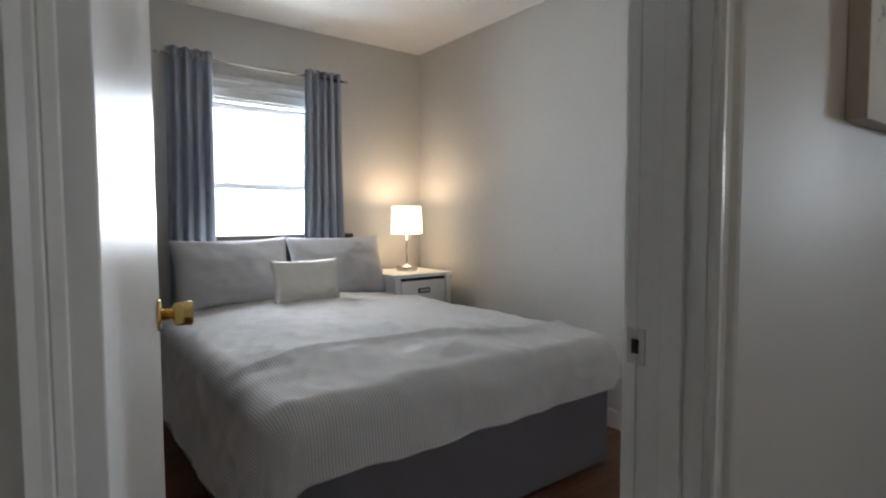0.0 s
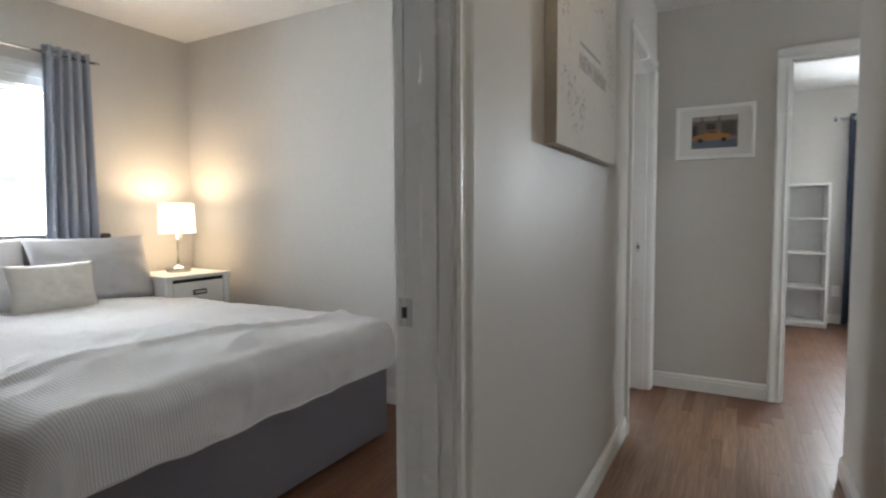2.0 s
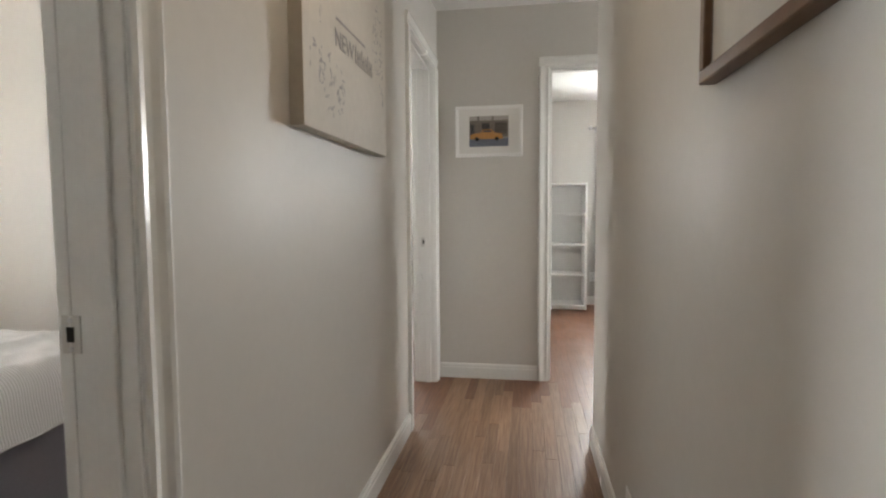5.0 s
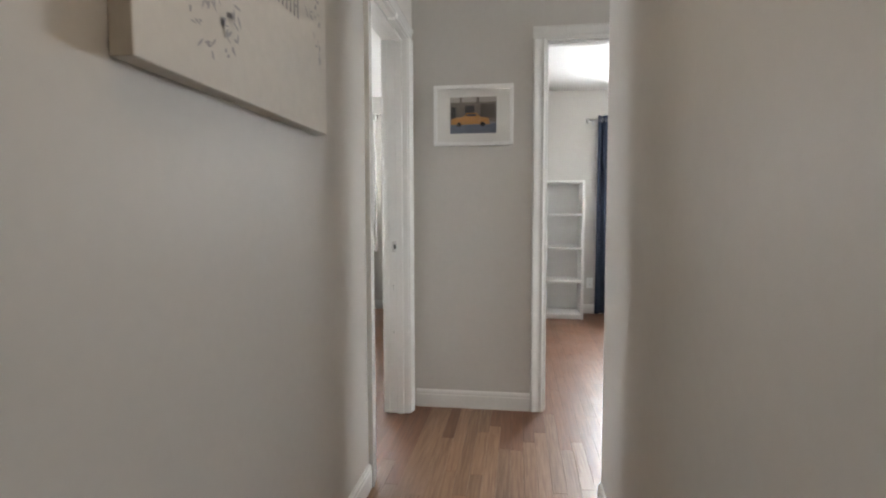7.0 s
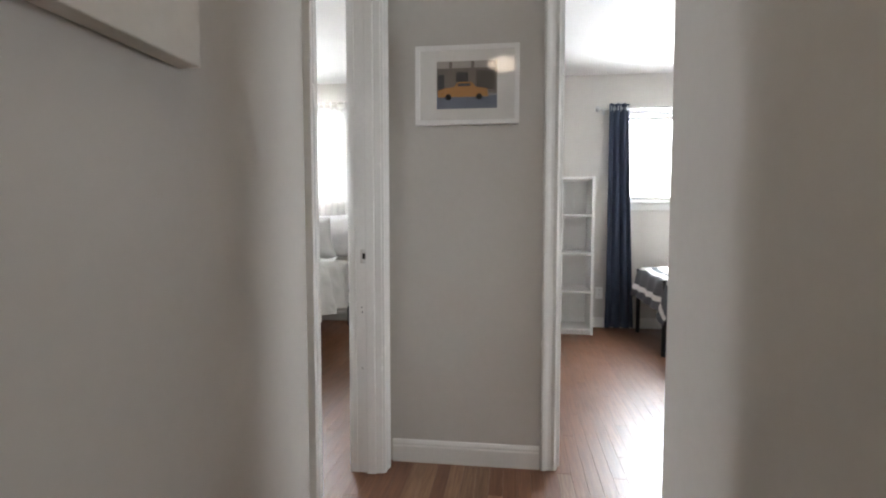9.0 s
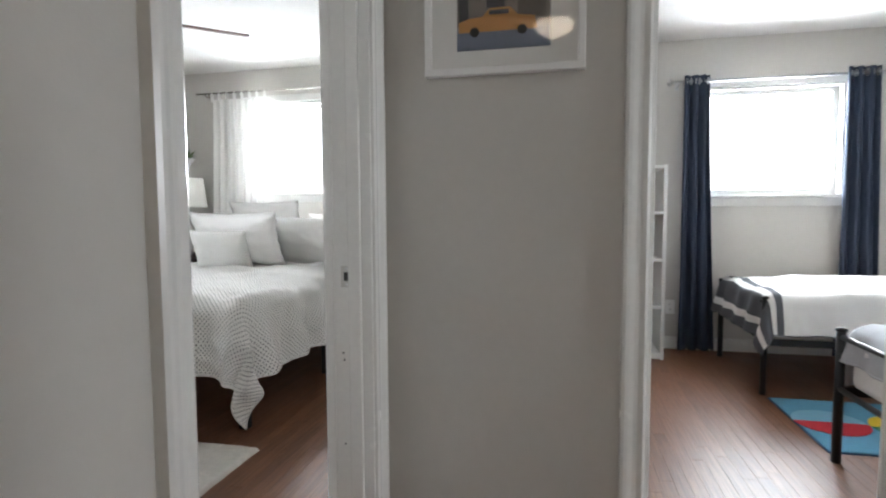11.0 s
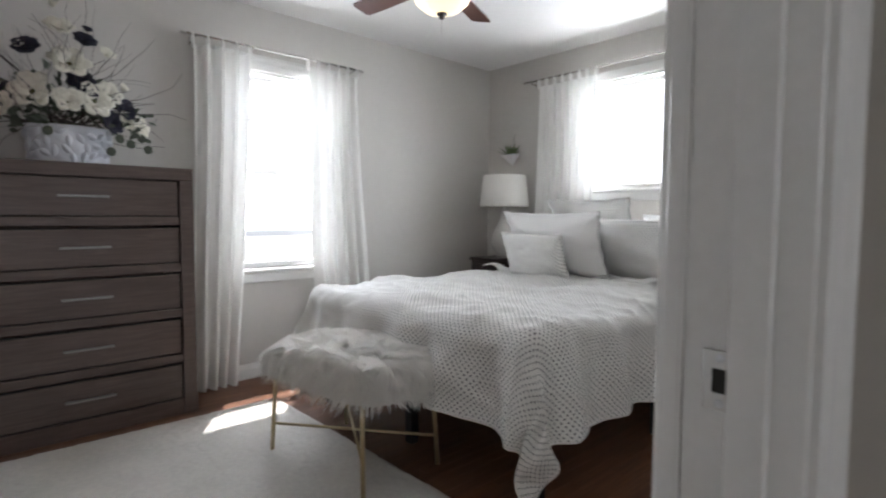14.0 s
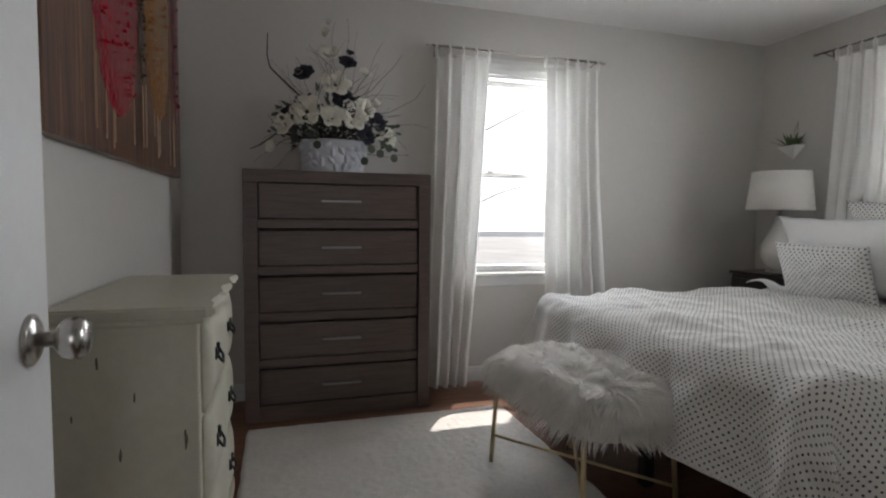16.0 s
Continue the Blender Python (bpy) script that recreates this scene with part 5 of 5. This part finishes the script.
for k in range(240):
    a, q = fr.uniform(-0.3, 3.44), fr.uniform(0.08, 0.34)
    c = Vector((1.05 * q * math.cos(a), fr.uniform(-0.16, 0.05), 0.18 + 0.75 * q * max(-0.25, math.sin(a)) * fr.uniform(0.4, 1.1)))
    d = Vector((math.cos(a), fr.uniform(-0.9, 0.2), fr.uniform(-0.7, 0.8))).normalized()
    s = d.orthogonal().normalized()
    ln, w_ = fr.uniform(0.025, 0.055), fr.uniform(0.010, 0.018)
    v = [bm.verts.new(c + d * ln * p + s * w_ * o + Vector((0, -0.004 * abs(o), 0))) for p, o in ((0, 0), (0.3, 0.9), (0.7, 0.9), (1, 0), (0.7, -0.9), (0.3, -0.9))]
    bm.faces.new(v)
part("leaves", bm, LEAFD, fa, "grey-green silk leaves", kind="stuff")
for x, z in ((0.20, 0.12), (0.25, 0.10), (0.30, 0.13), (0.33, 0.08), (0.27, 0.15), (0.16, 0.06), (-0.22, 0.16), (-0.10, 0.13)):
    part("round_leaf", lathe(bmesh.new(), [(0.0, 0), (0.020, 0.001), (0.022, 0.003), (0.0, 0.004)], 12, m=pose(x, -0.13, z, 75, fr.uniform(-30, 30), 0)), LEAFD, fa)

# bare tree in the garden; its bark colour is lightened to imitate glare
BARK = material("glare_paled_bark", (0.60, 0.58, 0.56), 0.9, var=0.2, coarse=3, fine=30, bump=0.5, bump_scale=40)
tree = thing("tree", (6.25, 10.2, -0.6), 0, "bare tree in the bright garden, bark paled for window glare", "tree")
tr_ = random.Random(19)
part("trunk", tube(bmesh.new(), [(0, 0, 0), (0.03, 0.02, 0.9), (0.0, 0.0, 1.8), (0.08, 0.0, 2.7), (0.04, 0.05, 3.8), (0.10, 0.0, 5.2)], 0.10, 10, 0.02), BARK, tree, smooth=True)
for k in range(11):
    z, a = 1.7 + 0.29 * k, k * 2.4
    p, d = Vector((0.05, 0, z)), Vector((math.cos(a), math.sin(a), 0.55)).normalized()
    pts, ln = [p], 2.3 - 0.09 * k
    for i in range(7):
        d = (d + Vector((tr_.uniform(-0.2, 0.2), tr_.uniform(-0.2, 0.2), tr_.uniform(-0.28, 0.16)))).normalized()
        p = p + d * ln / 7
        pts.append(p.copy())
    lb = part("limb", tube(bmesh.new(), pts, 0.022, 7, 0.007), BARK, tree, smooth=True)
    bm = bmesh.new()
    for q in range(12):
        p = pts[tr_.randrange(2, 8)].copy()
        d = Vector((tr_.uniform(-1, 1), tr_.uniform(-1, 1), tr_.uniform(-0.4, 1))).normalized()
        tw = [p]
        for i in range(4):
            d = (d + Vector((tr_.uniform(-0.4, 0.4), tr_.uniform(-0.4, 0.4), tr_.uniform(-0.3, 0.3)))).normalized()
            p = p + d * 0.17
            tw.append(p.copy())
        tube(bm, tw, 0.005, 5, 0.002)
    part("twigs", bm, BARK, lb, kind="stuff")

# ---- third bedroom ----
bk = thing("bookcase", (6.455, -0.63, 0), 0, "narrow empty white bookcase with four open compartments", "bookcase")
for y in (-0.21, 0.185):
    part("side", new_box(-0.19, 0.185, y, y + 0.025, 0, 1.45, 0.002), WHITEL, bk)
for z in (0.03, 0.385, 0.735, 1.085, 1.425):
    part("shelf" if 0.1 < z < 1.4 else "board", new_box(-0.185, 0.18, -0.185, 0.185, z, z + 0.022, 0.0015), WHITEL, bk)
part("back", new_box(0.18, 0.186, -0.185, 0.185, 0.03, 1.445), WHITEL, bk)
part("plinth", new_box(-0.16, -0.145, -0.185, 0.185, 0, 0.03), WHITEL, bk)
rod("curtain_rod", "y", -2.38, -0.91, 6.56, 2.10, 0.011, FAR_X, STEEL, "brushed steel curtain rod with round ends", 0.008)
curtain("curtain", "y", (-1.18, -1.00), (-1.26, -0.995), 6.555, 2.145, 0.02, 3, 0.030, NAVY, "long navy blue curtain with metal eyelets", 9.0, 0.003, rings=STEEL)
curtain("curtain", "y", (-2.31, -2.10), (-2.37, -2.09), 6.555, 2.145, 0.02, 3, 0.030, NAVY, "long navy blue curtain with metal eyelets", 10.0, 0.003, rings=STEEL)


def metal_bed(at, width, label):
    t = thing("bed", at, 0, label, "bed", "twin metal beds")
    for x in (0.0, width):
        part("post", tube(bmesh.new(), [(x, 0, 0), (x, 0, 0.585)], 0.019, 14), BLACKM, t, smooth=True)
        part("post_cap", lathe(bmesh.new(), [(0.023, 0.585), (0.023, 0.595), (0.0, 0.602)], 16, at=(x, 0, 0)), BLACKM, t, smooth=True)
        part("head_post", tube(bmesh.new(), [(x, -1.95, 0), (x, -1.95, 0.95)], 0.019, 14), BLACKM, t, smooth=True)
        part("side_rail", new_box(x - 0.012, x + 0.012, -1.93, -0.02, 0.30, 0.34), BLACKM, t)
    for z in (0.56, 0.33):
        part("foot_rail", tube(bmesh.new(), [(0.0, 0, z), (width, 0, z)], 0.012, 12), BLACKM, t, smooth=True)
    for z in (0.92, 0.60, 0.36):
        part("head_rail", tube(bmesh.new(), [(0.0, -1.95, z), (width, -1.95, z)], 0.012, 12), BLACKM, t, smooth=True)
    part("mattress", new_box(0.02, width - 0.02, -1.92, -0.03, 0.345, 0.55, 0.03, 2), SHEETM, t)
    return t


metal_bed((5.59, -1.28, 0), 0.88, "black metal twin bed with a low foot rail")
metal_bed((3.79, -1.27, 0), 0.90, "black metal twin bed with a low foot rail")


def band_extra(m, n, l, b, hue, at):
    uv = n.new("ShaderNodeUVMap")
    sep = n.new("ShaderNodeSeparateXYZ")
    l.new(uv.outputs[0], sep.inputs[0])
    rp = n.new("ShaderNodeValToRGB")
    rp.color_ramp.interpolation = "CONSTANT"
    g, w_ = (0.10, 0.105, 0.115, 1), (0.78, 0.77, 0.75, 1)
    rp.color_ramp.elements[0].color, rp.color_ramp.elements[1].color = g, w_
    rp.color_ramp.elements[1].position = 0.99
    for p, c in ((0.10, w_), (0.16, g), (0.34, w_), (0.40, g), (0.46, w_)):
        rp.color_ramp.elements.new(p).color = c
    mr = n.new("ShaderNodeMapRange")
    mr.inputs[1].default_value, mr.inputs[2].default_value = -0.32, 0.42
    l.new(sep.outputs[1], mr.inputs[0])
    l.new(mr.outputs[0], rp.inputs[0])
    l.new(rp.outputs[0], b.inputs["Base Color"])


BANDED = material("banded_duvet", (0.8, 0.79, 0.77), 0.9, extra=band_extra)
PALEGREY = material("pale_grey_duvet", (0.50, 0.52, 0.55), 0.9, var=0.06)
spread(duvet(0.42, 1.75, 0.62, (0.28, 0.28, 0.30), 0.07, 31.0, 0.010, 0.02, 0.25, (0.8, 1.0), 70, 80, 0.05), BANDED,
       "white duvet with grey bands hanging over the foot", pose(6.03, -1.335, 0, 0, 0, 180))
spread(duvet(0.43, 1.72, 0.615, (0.34, 0.30, 0.21), 0.09, 35.0, 0.012, 0.022, 0.25, (0.9, 1.0), 70, 80, 0.07), PALEGREY,
       "pale grey rumpled duvet on the metal bed", pose(4.24, -1.385, 0, 0, 0, 180))

r3 = thing("rug", (5.15, -1.97, 0), 0, "light blue rug with red, yellow and green circles", "rug")
part("woven_field", new_box(-0.36, 0.36, -0.72, 0.68, 0.0, 0.010, 0.003), material("blue_rug", (0.10, 0.30, 0.44), 0.95, fine=120, bump=0.6, bump_scale=300), r3)
part("border", new_box(-0.368, 0.368, -0.728, 0.688, 0.0, 0.006), material("navy_binding", (0.03, 0.08, 0.16), 0.9), r3)
for (x, y), c0, c1 in (((0.0, 0.52), (0.20, 0.42, 0.55), (0.50, 0.02, 0.035)), ((-0.02, 0.17), (0.72, 0.52, 0.03), (0.04, 0.20, 0.09)), ((0.0, -0.18), (0.5, 0.02, 0.035), (0.72, 0.52, 0.03)), ((-0.02, -0.53), (0.04, 0.2, 0.09), (0.20, 0.42, 0.55))):
    for a0, c in ((math.pi, c0), (0.0, c1)):
        bm = bmesh.new()
        prism(bm, [(x + 0.172 * math.cos(a0 + math.pi * k / 16 + math.pi / 2), y + 0.172 * math.sin(a0 + math.pi * k / 16 + math.pi / 2)) for k in range(17)], lambda u, v, a: Vector((u, v, a)), 0.0105, 0.0135)
        part("half_circle", bm, material("rug_colour", c, 0.95, fine=120, bump=0.5, bump_scale=300), r3)
l3 = thing("ceiling_light", (5.40, -1.78, H), 0, "round flush ceiling light with a white glass dome", "lamp")
part("canopy", lathe(bmesh.new(), [(0.0, -0.001), (0.16, -0.001), (0.16, -0.02), (0.15, -0.03)], 36), WHITEL, l3, smooth=True)
part("dome", lathe(bmesh.new(), [(0.15, -0.03), (0.14, -0.06), (0.10, -0.09), (0.0, -0.105)], 36), BOWL, l3, "white glass dome", smooth=True)

# ---- oak strips ----
base = new_box(-2.3, FAR_X, HALL_R - 0.11, FAR_Y, -0.12, -0.0185)
box(base, 2.52, FAR_X, -3.7, HALL_R - 0.11, -0.12, -0.0185)
flr = solo("floor", base, SUBFLOOR, "varnished brown oak strip floor", "floor", "structure")
SW = 0.057


def strip(bm, x0, x1, y0, y1, dz=0.0):
    g, e = 0.0002, 0.0007
    t, b_ = dz, -0.018
    lo = [bm.verts.new(p) for p in ((x0 + g, y0 + g, b_), (x1 - g, y0 + g, b_), (x1 - g, y1 - g, b_), (x0 + g, y1 - g, b_))]
    mid = [bm.verts.new(p) for p in ((x0 + g, y0 + g, t - e), (x1 - g, y0 + g, t - e), (x1 - g, y1 - g, t - e), (x0 + g, y1 - g, t - e))]
    hi = [bm.verts.new(p) for p in ((x0 + g + e, y0 + g + e, t), (x1 - g - e, y0 + g + e, t), (x1 - g - e, y1 - g - e, t), (x0 + g + e, y1 - g - e, t))]
    for k in range(4):
        j = (k + 1) % 4
        bm.faces.new((lo[k], lo[j], mid[j], mid[k]))
        bm.faces.new((mid[k], mid[j], hi[j], hi[k]))
    bm.faces.new(hi)


fr = random.Random(17)
MESHES = {}
y = -0.48 - SW * 56
rest = bmesh.new()
while y < FAR_Y - 0.001:
    hall = -0.49 < y < 0.43
    x = -2.3 - fr.uniform(0, 0.9)
    while x < FAR_X:
        ln = fr.choice((0.45, 0.65, 0.85, 1.05, 1.3))
        x1 = x + ln
        if x1 < -2.2 or (y < HALL_R - 0.11 and x1 < 2.6) or (y > ROOM_Y and x1 < -1.3):
            x = x1
            continue
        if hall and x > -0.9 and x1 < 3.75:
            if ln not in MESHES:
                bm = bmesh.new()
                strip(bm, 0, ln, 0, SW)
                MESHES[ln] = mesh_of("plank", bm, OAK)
            p = new("plank", MESHES[ln])
            p.location = (x, y, fr.uniform(-0.0004, 0.0))
            p.parent = flr
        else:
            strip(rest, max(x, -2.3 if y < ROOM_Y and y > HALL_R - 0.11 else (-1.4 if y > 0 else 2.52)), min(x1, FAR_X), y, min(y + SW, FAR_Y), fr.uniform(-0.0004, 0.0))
        x = x1
    y += SW
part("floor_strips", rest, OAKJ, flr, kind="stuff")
